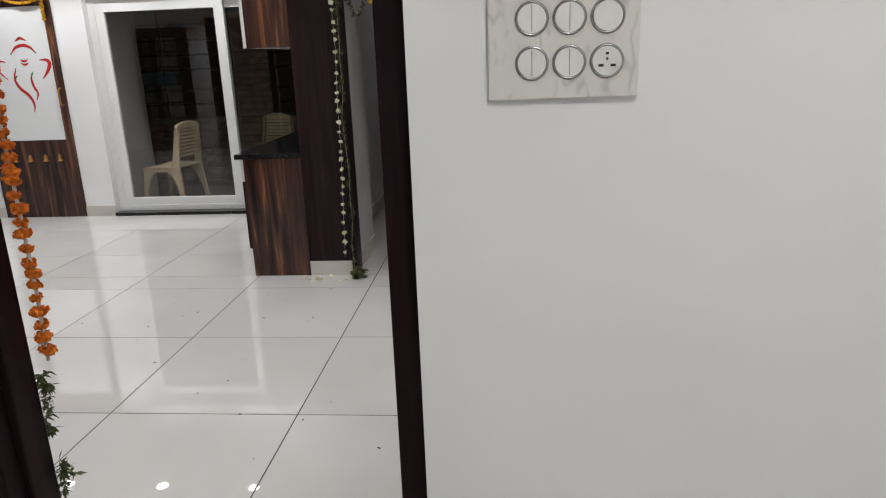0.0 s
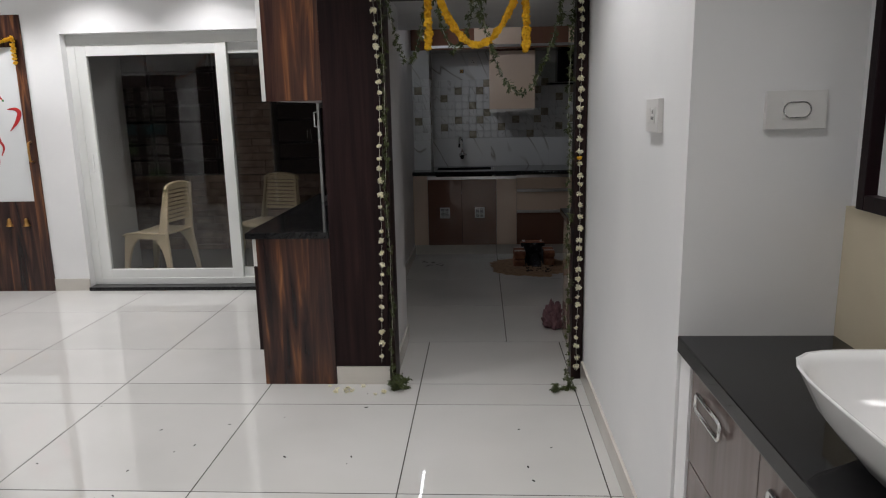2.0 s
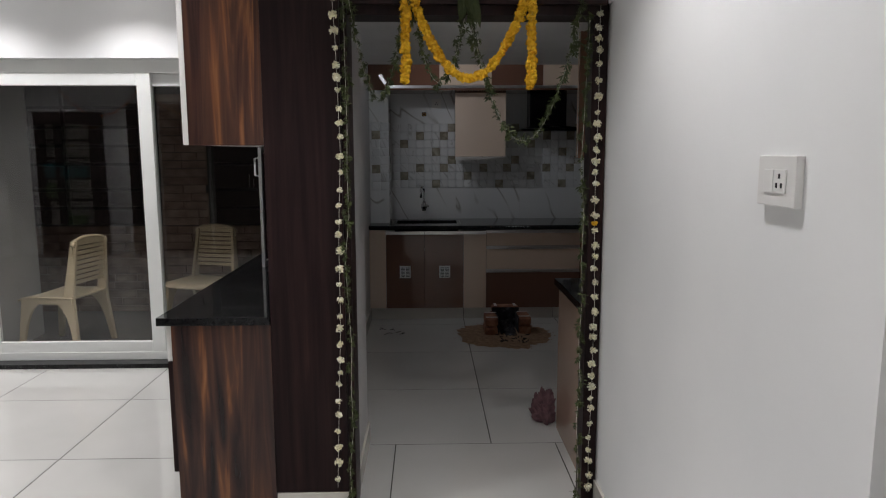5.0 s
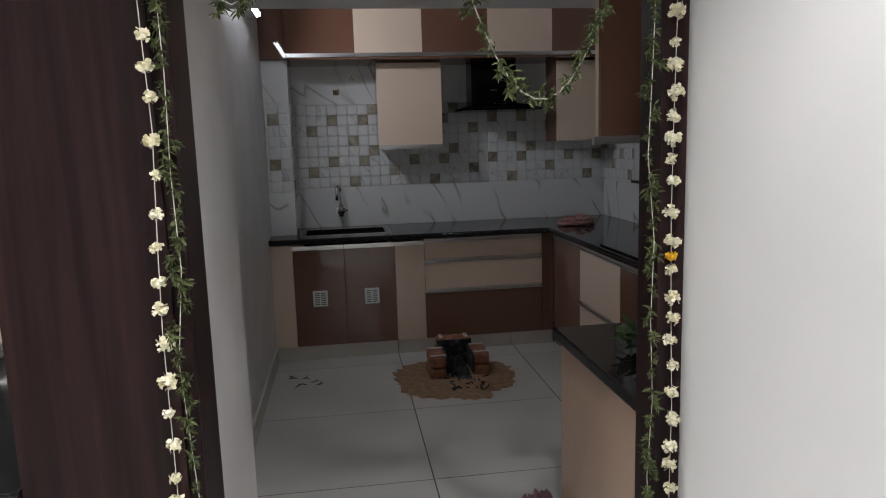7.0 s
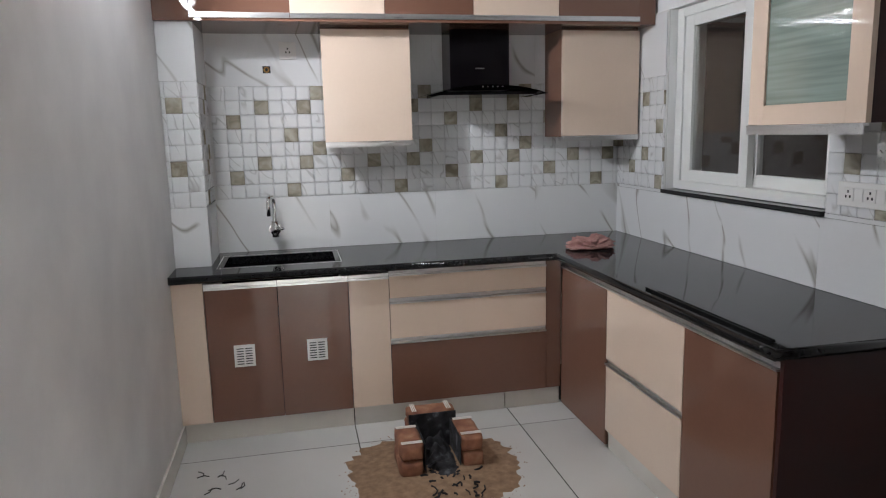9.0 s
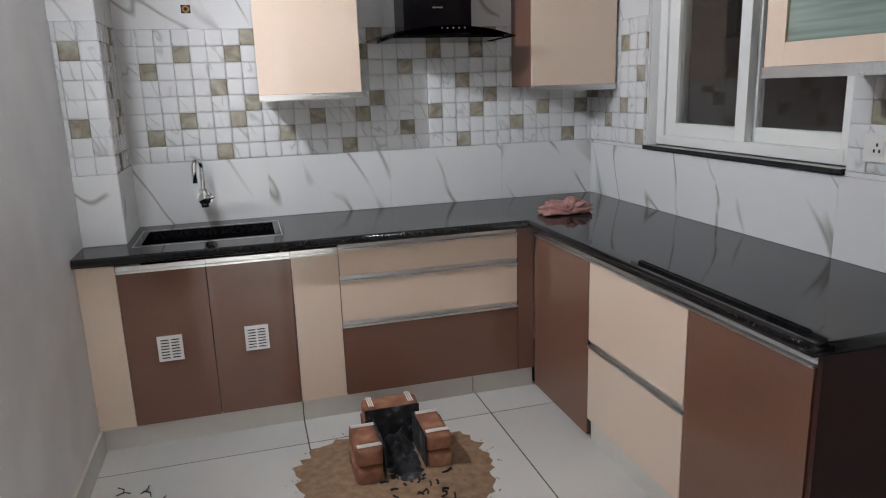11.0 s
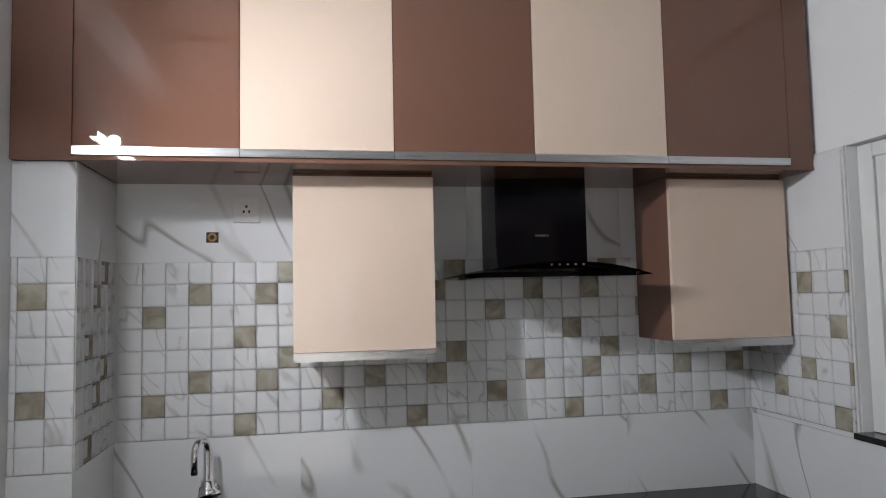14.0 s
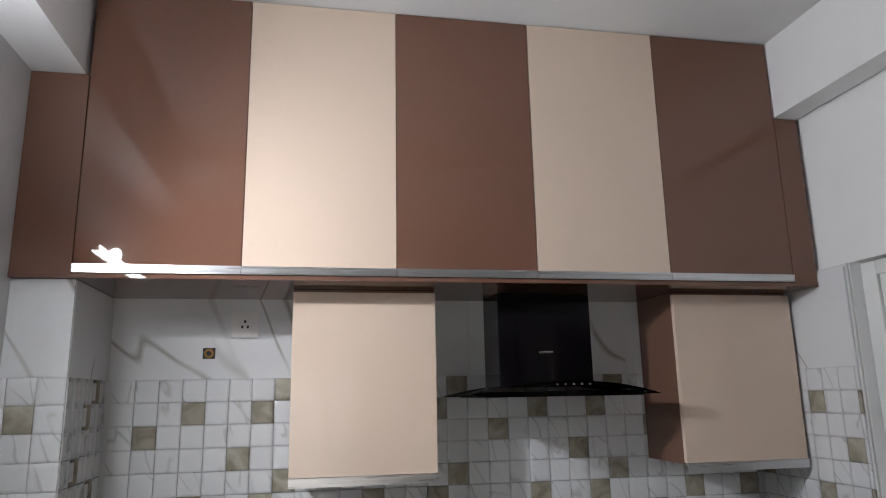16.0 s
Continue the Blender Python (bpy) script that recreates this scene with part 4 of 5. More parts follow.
def hood():
    h = thing("range_hood", (0.37, 9.05, 1.63), "black chimney hood with a curved glass canopy", "hood")
    part("chimney", boxes((0.213, 0.54, 9.02, BACK - 0.001, 1.66, 1.972), bevel=0.003), HOOD, h)
    part("duct_cover", boxes((0.27, 0.272, 9.017, 9.021, 1.70, 1.972)), HOOD, h)
    bm = bmesh.new()
    n = 24
    rows = []
    for k in range(n + 1):
        t = k / n * 2 - 1
        x, z = 0.377 + 0.325 * t, 1.632 + 0.042 * (1 - t * t)
        y = 8.79 + 0.07 * t * t
        rows.append([bm.verts.new((x, yy, z)) for yy in (y, 8.95, BACK - 0.004)])
    for a, b in zip(rows, rows[1:]):
        for s in range(2):
            bm.faces.new((a[s], b[s], b[s + 1], a[s + 1]))
    bmesh.ops.solidify(bm, geom=bm.faces[:], thickness=0.006)
    part("canopy", bm, HOOD, h, "curved black glass canopy", True)
    part("filter_box", boxes((0.12, 0.64, 8.86, BACK - 0.004, 1.628, 1.645), bevel=0.002), HOOD, h)
    for k in range(5):
        part("button", disc((0.327 + 0.026 * k, 8.79, 1.664), 0.0032, 0.006, "y", 10), ALU, h, "small steel button")
    part("badge", boxes((0.35, 0.40, 9.0155, 9.0185, 1.77, 1.777)), RINGM, h, "small pale badge")


hood()


# ---- kitchen window ----
def window():
    w = thing("window_1", (1.36, 8.1, 1.1), "white sliding kitchen window with dark night glass", "window", kind="structure")
    x0, x1, ya, yb, za, zb = 1.33, 1.42, 7.552, 8.678, 1.122, 2.028
    part("window_frame", boxes((x0, x1, ya, ya + 0.05, za, zb), (x0, x1, yb - 0.06, yb, za, zb), (x0, x1, ya + 0.05, yb - 0.06, za, za + 0.045), (x0, x1, ya + 0.05, yb - 0.06, zb - 0.045, zb), bevel=0.003), UPVC, w)
    part("window_sill", boxes((1.262, 1.45, 7.545, 8.685, 1.10, 1.12), bevel=0.003), GRANITE, w, "black granite sill")
    for name, y0, y1, xa, xb in (("sash", 8.085, 8.615, 1.338, 1.372), ("sash", 7.605, 8.15, 1.378, 1.412)):
        f = part(name, boxes((xa, xb, y0, y0 + 0.06, za + 0.045, zb - 0.045), (xa, xb, y1 - 0.075, y1, za + 0.045, zb - 0.045), (xa, xb, y0 + 0.06, y1 - 0.075, za + 0.045, za + 0.10), (xa, xb, y0 + 0.06, y1 - 0.075, zb - 0.10, zb - 0.045), bevel=0.002), UPVC, w)
        g = part("pane", boxes(((xa + xb) / 2 - 0.002, (xa + xb) / 2 + 0.002, y0 + 0.06, y1 - 0.075, za + 0.10, zb - 0.10)), TINT, f, "dark window glass")
        g.visible_shadow = False


window()


# ---- low counter by the arch ----
c2 = thing("low_counter", (0.3, 5.9, 0), "brown counter with a black granite top beside the arch", "counter")
part("body", boxes((-0.02, 0.9, 5.57, 6.235, 0.0, 0.765), bevel=0.001), BROWN, c2)
part("side_panel", boxes((-0.038, -0.021, 5.57, 6.24, 0.0, 0.765), bevel=0.001), TAN, c2, "tan gloss side")
part("slab", boxes((-0.06, 0.95, 5.562, 6.262, 0.766, 0.802), bevel=0.005), GRANITE, c2, "black granite top")

over = thing("wall_cabinet", (0.55, 5.75, 1.42), "brown wall cabinet by the arch, its door open", "cabinet", "wall cabinets")
part("body", boxes((0.42, 0.85, 5.57, 5.93, 1.42, 1.985), bevel=0.001), BROWN, over)
odoor = part("door", boxes((-0.026, 0.46, 5.934, 5.950, 1.42, 1.98), bevel=0.001), BROWN, over, "brown door standing open")
part("front", boxes((-0.026, 0.46, 5.951, 5.974, 1.42, 1.98), bevel=0.001), BEIGE, odoor, "beige gloss face")
part("profile", boxes((-0.028, 0.46, 5.972, 5.99, 1.398, 1.42)), ALU, odoor, "aluminium pull profile")


# ---- lamps ----
def downlight(x, y, z, group="hall downlights", spread=110, watts=BEAM):
    d = thing("downlight", (x, y, z), "small round ceiling downlight, switched on", "ceiling light", group)
    ring = tube_path([(x + 0.058 * math.cos(a), y + 0.058 * math.sin(a), z - 0.004) for a in (math.tau * k / 24 for k in range(24))], 0.008, 6, True)
    part("rim", ring, WHITEP, d, smooth=True)
    part("diffuser", disc((x, y, z - 0.004), 0.05, 0.006), SPOTM, d, "glowing diffuser")
    beam = bpy.data.lights.new("beam", "SPOT")
    beam.energy, beam.color, beam.shadow_soft_size, beam.spot_size, beam.spot_blend = watts, (1.0, 0.975, 0.99), 0.045, radians(spread), 0.6
    lamp = new("beam", beam)
    lamp.parent, lamp.location = d, (0, 0, -0.02)


# (-2.0, 4.9) and (-1.5, 3.0) are unseen, added to fill the hall.
for x, y in ((-4.5, 6.85), (-3.5, 6.85), (-2.55, 6.85), (-4.5, 5.6), (-4.5, 4.3), (-4.5, 3.0), (-5.8, 3.0), (-2.0, 4.9), (-1.5, 3.0), (-0.55, 4.4)):
    downlight(x, y, ZH)
# No lamp known here; added at low power to brighten the basin recess.
downlight(-0.42, 2.85, ZH, watts=45.0)
TY0, TY1, TZ = 7.40, 8.30, 2.17
tl = thing("tube_light", (-1.16, 7.77, TZ), "slim white batten light on the kitchen side wall, switched on", "tube light")
part("batten", boxes((LEFT, -1.1585, TY0 - 0.02, TY1 + 0.02, TZ - 0.022, TZ + 0.022), bevel=0.003), WHITEP, tl)
half = bmesh.new()
rings = [[half.verts.new((-1.158 + 0.02 * math.cos(a), y, TZ + 0.017 * math.sin(a))) for a in (math.pi * (k / 8 - 0.5) for k in range(9))] for y in (TY0, TY1)]
for k in range(8):
    half.faces.new((rings[0][k], rings[1][k], rings[1][k + 1], rings[0][k + 1]))
half.faces.new(rings[0]), half.faces.new(rings[1][::-1])
half.faces.new((rings[0][0], rings[0][8], rings[1][8], rings[1][0]))
bmesh.ops.recalc_face_normals(half, faces=half.faces[:])
part("diffuser", half, TUBEM, tl, "glowing half-round diffuser", True)
throw = bpy.data.lights.new("beam", "SPOT")
throw.energy, throw.color, throw.shadow_soft_size, throw.spot_size, throw.spot_blend = THROW, (0.94, 0.965, 1.03), 0.02, radians(160), 1.0
lamp = new("beam", throw)
lamp.parent = tl
lamp.matrix_basis = Matrix.Translation((0.05, 0.42, -0.005)) @ Vector((0.95, 0.05, -0.30)).to_track_quat("-Z", "Y").to_matrix().to_4x4()
for y in (TY0 - 0.0095, TY1 + 0.0095):
    part("end_cap", boxes((-1.158, -1.134, y - 0.008, y + 0.008, TZ - 0.016, TZ + 0.016), bevel=0.003), WHITEP, tl)
# Unseen lamp, added and placed so the lobby wall comes out bright.
lob = thing("lobby_fill_lamp", (0.45, 0.45, 2.7), "round ceiling lamp added to light the lobby wall", "ceiling light")
part("shade", disc((0.45, 0.45, 2.68), 0.15, 0.04), LOBBYM, lob)


# ---- flowers, leaves and garlands ----
def petal_mesh(name, material, count, size, flat, seed, spread=1.0, curl=0.35):
    """A ruffled flower head of many small petals round a squashed ball."""
    r = random.Random(seed)
    bm = bmesh.new()
    for _ in range(count):
        z = r.uniform(-1, 1)
        a = r.uniform(0, math.tau)
        d = Vector((math.sqrt(1 - z * z) * math.cos(a), math.sqrt(1 - z * z) * math.sin(a), z))
        side = d.cross(Vector((r.uniform(-1, 1), r.uniform(-1, 1), r.uniform(-1, 1)))).normalized()
        up = (side.cross(d) + d * curl).normalized()
        base = Vector((d.x, d.y, d.z * flat)) * size * r.uniform(0.45, 0.75)
        w, h = size * r.uniform(0.28, 0.42) * spread, size * r.uniform(0.3, 0.5)
        pts = (base - side * w * 0.5, base + side * w * 0.5, base + side * w * 0.6 + up * h * 0.8 + d * h * 0.25, base + up * h + d * h * 0.1, base - side * w * 0.6 + up * h * 0.8 + d * h * 0.25)
        bm.faces.new([bm.verts.new(p) for p in pts])
    bmesh.ops.create_icosphere(bm, subdivisions=1, radius=size * 0.6, matrix=Matrix.Diagonal((1, 1, flat, 1)))
    me = bpy.data.meshes.new(name)
    bm.to_mesh(me)
    bm.free()
    me.materials.append(material)
    return me


def leaf_mesh(name, material, count, size, reach, seed, narrow=0.4, droop=0.3):
    """A sprig: small folded leaves that grow all ways out of a thin crooked stem."""
    r = random.Random(seed)
    bm = bmesh.new()
    n = max(4, count // 6)
    stem = []
    p = Vector((0, 0, reach))
    for k in range(n):
        p = Vector((p.x * 0.8 + r.gauss(0, 0.22) * reach, p.y * 0.8 + r.gauss(0, 0.22) * reach, reach * (1 - 2 * k / (n - 1))))
        stem.append([bm.verts.new(p), bm.verts.new(p + Vector((size * 0.05, size * 0.05, 0)))])
    for a, b in zip(stem, stem[1:]):
        bm.faces.new((a[0], a[1], b[1], b[0]))
    for k in range(count):
        a = r.choice(stem)[k % 2]
        q = a.co.copy()
        d = Vector((r.uniform(-1, 1), r.uniform(-1, 1), r.uniform(-1, 0.8) - droop)).normalized()
        s = d.cross(Vector((r.uniform(-1, 1), r.uniform(-1, 1), 1))).normalized()
        n_ = s.cross(d)
        L, w = size * r.uniform(0.6, 1.4), size * narrow * r.uniform(0.8, 1.2)
        tip, mid = bm.verts.new(q + d * L - n_ * L * 0.15), bm.verts.new(q + d * L * 0.5 - n_ * w * 0.25)
        l, m = bm.verts.new(q + d * L * 0.45 + s * w * 0.5), bm.verts.new(q + d * L * 0.45 - s * w * 0.5)
        bm.faces.new((a, l, mid)), bm.faces.new((l, tip, mid)), bm.faces.new((a, mid, m)), bm.faces.new((mid, tip, m))
    me = bpy.data.meshes.new(name)
    bm.to_mesh(me)
    bm.free()
    me.materials.append(material)
    return me


MARI_O = [petal_mesh("flower", ORANGE, 110, 0.0175, 0.5, k) for k in range(4)]
MARI_Y = [petal_mesh("flower", YELLOW, 90, 0.019, 0.6, 10 + k) for k in range(4)]
JASM = [petal_mesh("flower", PETAL, 34, 0.015, 0.9, 20 + k, 1.2, 0.8) for k in range(5)]
TULSI = [leaf_mesh("leaf_clump", LEAF, 52, 0.018, 0.018, 30 + k, 0.36, 0.35) for k in range(8)]
PILE = [leaf_mesh("leaf_clump", LEAF, 420, 0.02, 0.045, 50 + k) for k in range(2)]


def stud(parent, meshes, name, places, rng, scale=(0.85, 1.15), squash=1.0):
    for p in places:
        ob = new(name, rng.choice(meshes))
        ob.parent = parent
        s = rng.uniform(*scale)
        ob.matrix_basis = Matrix.Translation(Vector(p) - origin(parent)) @ pose(0, 0, 0, rng.uniform(-25, 25), rng.uniform(-25, 25), rng.uniform(0, 360)) @ Matrix.Diagonal((s, s, s * squash, 1))


def swag(a, b, low, n):
    """Points of a hanging line from a to b whose lowest point lies at height low."""
    a, b = Vector(a), Vector(b)
    da, db = math.sqrt(max(0.0, a.z - low)), math.sqrt(max(0.0, b.z - low))
    out = []
    for k in range(n + 1):
        t = k / n
        u = -da + (da + db) * t
        out.append(Vector((a.x + (b.x - a.x) * t, a.y + (b.y - a.y) * t, low + u * u)))
    return out


def spaced(points, gap, rng, jitter=0.25):
    """Places along a line about gap apart."""
    out, left = [], 0.0
    for p, q in zip(points, points[1:]):
        L = (q - p).length
        while left < L:
            out.append(p.lerp(q, left / L))
            left += gap * rng.uniform(1 - jitter, 1 + jitter)
        left -= L
    return out


def garland(name, label, lines, meshes, flower, gap, seed, thread=0.0009, scale=(0.85, 1.15), extra=()):
    rng = random.Random(seed)
    top = lines[0][0]
    g = thing(name, top, label, "garland")
    for line in lines:
        part("thread", tube_path(line, thread, 5), STRING, g, "white thread")
        stud(g, meshes, flower, [p + Vector((rng.uniform(-1, 1), rng.uniform(-1, 1), 0)) * 0.003 for p in spaced(line, gap, rng)], rng, scale)
    for meshes2, flower2, places, sc in extra:
        stud(g, meshes2, flower2, places, rng, sc)
    return g


def plumb(x, y, z0, z1, n=8, sway=0.006, seed=0):
    r = random.Random(seed)
    return [Vector((x + r.uniform(-sway, sway), y, z0 + (z1 - z0) * k / n)) for k in range(n + 1)]


rl = random.Random(77)
leaf_tail = [Vector((-1.0 + rl.uniform(-0.012, 0.012), 2.325, z)) for z in (0.76, 0.71, 0.66, 0.55, 0.5, 0.42, 0.36, 0.3, 0.24, 0.18, 0.12, 0.07)]
garland("marigold_garland", "orange marigold garland hanging on the entrance door frame", [plumb(-0.984, 2.335, 2.08, 0.80, 8, 0.004, 1)], MARI_O, "flower", 0.026, 1, 0.004, extra=[(TULSI, "leaf_clump", leaf_tail, (0.8, 1.2))])
garland("marigold_garland", "orange marigold garland hanging on the entrance door frame", [plumb(-0.233, 2.335, 2.08, 0.95, 8, 0.004, 2)], MARI_O, "flower", 0.026, 2, 0.004)
garland("jasmine_string", "string of cream jasmine flowers down the dark arch lining", [[Vector((x, 5.366, z)) for x, z in ((-1.056, 2.05), (-1.046, 1.85), (-1.041, 1.65), (-1.036, 1.45), (-1.045, 1.25), (-1.05, 1.1), (-1.05, 0.8), (-1.062, 0.5), (-1.07, 0.3), (-1.076, 0.13))]], JASM, "flower", 0.058, 3, scale=(0.75, 1.25))
yfl = new("flower", MARI_Y[0])
js = garland("jasmine_string", "string of cream jasmine flowers with one yellow bloom", [plumb(-0.056, 5.448, 2.05, 0.05, 10, 0.006, 4)], JASM, "flower", 0.052, 4, scale=(0.75, 1.25))
yfl.parent, yfl.location, yfl.scale = js, Vector((-0.06, 5.446, 1.171)) - origin(js), (0.75, 0.75, 0.75)
garland("leaf_garland", "green tulsi leaf string down the arch, piled at its foot", [plumb(-1.018, 5.368, 2.05, 0.03, 12, 0.010, 5)], TULSI, "leaf_clump", 0.044, 5, scale=(0.5, 1.1), extra=[(PILE, "leaf_clump", [Vector((-1.0, 5.345, 0.035)), Vector((-0.96, 5.33, 0.025)), Vector((-0.99, 5.30, 0.02))], (0.7, 0.9))])
garland("leaf_garland", "green tulsi leaf string down the arch, piled at its foot", [plumb(-0.112, 5.425, 2.05, 0.03, 12, 0.012, 6)], TULSI, "leaf_clump", 0.044, 6, scale=(0.5, 1.1), extra=[(PILE, "leaf_clump", [Vector((-0.12, 5.32, 0.03)), Vector((-0.18, 5.28, 0.02))], (0.6, 0.8))])
GY = 5.362
garland("leaf_swag", "loose swags of tulsi leaves across the top of the arch",
        [swag((-1.0, GY + 0.012, 2.03), (-0.785, GY + 0.012, 2.03), 1.655, 14), swag((-0.77, GY + 0.014, 2.0), (-0.575, GY + 0.014, 1.93), 1.70, 12), swag((-0.555, GY + 0.012, 1.93), (-0.135, GY + 0.012, 2.03), 1.488, 18)],
        TULSI, "leaf_clump", 0.03, 7, scale=(0.5, 1.15))
garland("marigold_garland", "yellow marigold garland swagged across the kitchen arch",
        [swag((-0.775, GY, 2.03), (-0.34, GY, 2.03), 1.715, 16), plumb(-0.790, GY - 0.004, 2.03, 1.70, 4, 0.003, 8), plumb(-0.331, GY - 0.004, 2.03, 1.685, 4, 0.003, 9)], MARI_Y, "flower", 0.019, 8, 0.002, scale=(0.95, 1.3))
garland("marigold_garland", "orange marigold garland swagged along the hall wall",
        [swag((-5.75, 2.37, 2.3), (-4.68, 2.37, 2.3), 1.95, 18), swag((-4.6, 2.37, 2.3), (-3.4, 2.37, 2.3), 1.955, 18)], MARI_O, "flower", 0.026, 12, 0.004)
garland("marigold_garland", "yellow marigold garland over the prayer room door",
        [swag((-4.88, 7.325, 2.03), (-4.53, 7.325, 2.03), 1.985, 10), swag((-4.53, 7.325, 2.03), (-4.165, 7.325, 2.03), 1.985, 10), plumb(-4.885, 7.325, 2.03, 1.76, 4, 0.003, 10), plumb(-4.16, 7.325, 2.03, 1.83, 4, 0.003, 11)], MARI_Y, "flower", 0.026, 9, 0.002)


def big_leaf(p, d, n, length, width, bend=0.25):
    """One pointed leaf with a folded midrib, as a bmesh."""
    bm = bmesh.new()
    p, d, n = Vector(p), Vector(d).normalized(), Vector(n)
    s = d.cross(n).normalized()
    n = s.cross(d)
    rows = []
    for k in range(9):
        t = k / 8
        w = width * math.sin(math.pi * min(1, t * 0.97 + 0.03)) ** 0.8 * 0.5
        c = p + d * length * t - n * bend * length * t * t
        rows.append([bm.verts.new(c + s * w + n * w * 0.25), bm.verts.new(c), bm.verts.new(c - s * w + n * w * 0.25)])
    for a, b in zip(rows, rows[1:]):
        bm.faces.new((a[0], a[1], b[1], b[0])), bm.faces.new((a[1], a[2], b[2], b[1]))
    bmesh.ops.solidify(bm, geom=bm.faces[:], thickness=0.0006)
    return bm


# These mango leaves take the darker LEAF colour to stand for shade.
bunch = thing("leaf_bunch", (-0.567, GY, 2.03), "bunch of mango leaves hung over the arch, darkened for shade", "leaves")
rl = random.Random(5)
for k in range(11):
    big = big_leaf((-0.567 + rl.uniform(-0.02, 0.02), GY - 0.004 * (k % 4), 2.035), (rl.uniform(-0.32, 0.32), rl.uniform(-0.12, 0.0), -1), (0, -1, 0.1), rl.uniform(0.09, 0.14), rl.uniform(0.02, 0.03), rl.uniform(0.1, 0.45))
    part("leaf", big, LEAF, bunch)
part("leaf", big_leaf((-0.55, GY - 0.006, 2.03), (1, -0.05, -0.05), (0, -1, 0.2), 0.09, 0.025), LEAF, bunch)
heap = thing("leaf_heap", (0.13, 6.03, 0.803), "heap of green mango leaves on the black counter", "leaves")
for k in range(22):
    a = rl.uniform(0, math.tau)
    big = big_leaf((0.13 + rl.uniform(-0.06, 0.06), 5.97 + rl.uniform(-0.07, 0.06), 0.808 + 0.03 * rl.random()), (math.cos(a), math.sin(a), rl.uniform(0.4, 1.3)), (0, 0, 1), rl.uniform(0.06, 0.09), rl.uniform(0.026, 0.036), rl.uniform(0.15, 0.4))
    part("leaf", big, MANGO, heap)
fallen = thing("fallen_petals", (-1.3, 5.3, 0.0), "few cream jasmine flowers fallen on the floor tiles", "petals")
for k in range(13):
    stud(fallen, JASM, "flower", [Vector((rl.uniform(-1.5, -1.05), rl.uniform(5.24, 5.36), 0.007))], rl, (0.6, 1.0), 0.6)


# ---- clay-brick stove on the kitchen floor ----
def brick(parent, x0, x1, y0, y1, z0, z1, seed, chalk=None):
    r = random.Random(seed)
    bm = boxes((x0, x1, y0, y1, z0, z1))
    bmesh.ops.subdivide_edges(bm, edges=bm.edges[:], cuts=4, use_grid_fill=True)
    c = Vector(((x0 + x1) / 2, (y0 + y1) / 2, (z0 + z1) / 2))
    h = Vector((x1 - x0, y1 - y0, z1 - z0)) / 2
    off = Vector((r.random(), r.random(), r.random())) * 50
    for v in bm.verts:
        q = Vector(((v.co.x - c.x) / h.x, (v.co.y - c.y) / h.y, (v.co.z - c.z) / h.z))
        near = sorted(abs(e) for e in q)
        round_ = 0.012 * max(0, near[1] - 0.85) / 0.15
        v.co -= Vector((math.copysign(round_, q.x) if abs(q.x) > 0.85 else 0, math.copysign(round_, q.y) if abs(q.y) > 0.85 else 0, math.copysign(round_, q.z) if abs(q.z) > 0.85 else 0)) * 0.6
        v.co += Vector([noise.noise(v.co * 28 + off + Vector((k * 9, 0, 0))) for k in range(3)]) * 0.004
    b = part("brick", bm, BRICK, parent, smooth=True)
    if chalk:
        for axis, places in chalk.items():
            for p in places:
                s = (x0 + 0.006, x1 - 0.006, p - 0.0022, p + 0.0022, z1 + 0.001, z1 + 0.0035) if axis == "x" else (p - 0.0022, p + 0.0022, y0 + 0.006, y1 - 0.006, z1 + 0.001, z1 + 0.0035)
                part("chalk_line", boxes(s), CHALK, b, "white flour line")
    return b


stove = thing("brick_stove", (-0.09, 8.15, 0), "small soot-blackened hearth of stacked red bricks on sand", "stove")
lines = lambda *c: [q + d for q in c for d in (-0.008, 0.0, 0.008)]
brick(stove, -0.262, -0.160, 8.035, 8.265, 0.006, 0.078, 1)
brick(stove, -0.258, -0.155, 8.045, 8.270, 0.078, 0.150, 2, {"x": lines(8.075, 8.235)})
brick(stove, 0.012, 0.112, 8.065, 8.290, 0.006, 0.078, 3)
brick(stove, 0.008, 0.110, 8.070, 8.295, 0.078, 0.150, 4, {"x": lines(8.105, 8.265)})
brick(stove, -0.19, 0.04, 8.300, 8.400, 0.006, 0.072, 5)
brick(stove, -0.19, 0.04, 8.298, 8.398, 0.072, 0.138, 6)
brick(stove, -0.185, 0.036, 8.295, 8.395, 0.138, 0.190, 7, {"y": lines(-0.155, 0.005)})
for s in ((-0.1535, -0.151, 8.05, 8.295, 0.006, 0.146), (0.004, 0.0065, 8.075, 8.295, 0.006, 0.146), (-0.184, 0.035, 8.2875, 8.292, 0.006, 0.182), (-0.1545, -0.1515, 8.05, 8.27, 0.14, 0.1515), (0.0045, 0.0075, 8.075, 8.29, 0.14, 0.1515)):
    part("soot_layer", boxes(s), SOOT, stove, "black soot on the inner faces")
ash = bmesh.new()
bmesh.ops.create_grid(ash, x_segments=26, y_segments=40, size=1)
for v in ash.verts:
    x, y = -0.073 + v.co.x * 0.076, 8.13 + v.co.y * 0.155
    f = max(0.0, 1 - abs(v.co.x) ** 3) * (0.5 + 0.5 * v.co.y * 0.9 + 0.05)
    v.co = Vector((x, y, 0.008 + 0.11 * f * (0.6 + 0.5 * noise.noise(Vector((x * 30, y * 30, 2)))) + 0.008 * noise.noise(Vector((x * 90, y * 90, 5)))))
part("ash", ash, SOOT, stove, "grey-black ash and charcoal", True)
rl = random.Random(12)
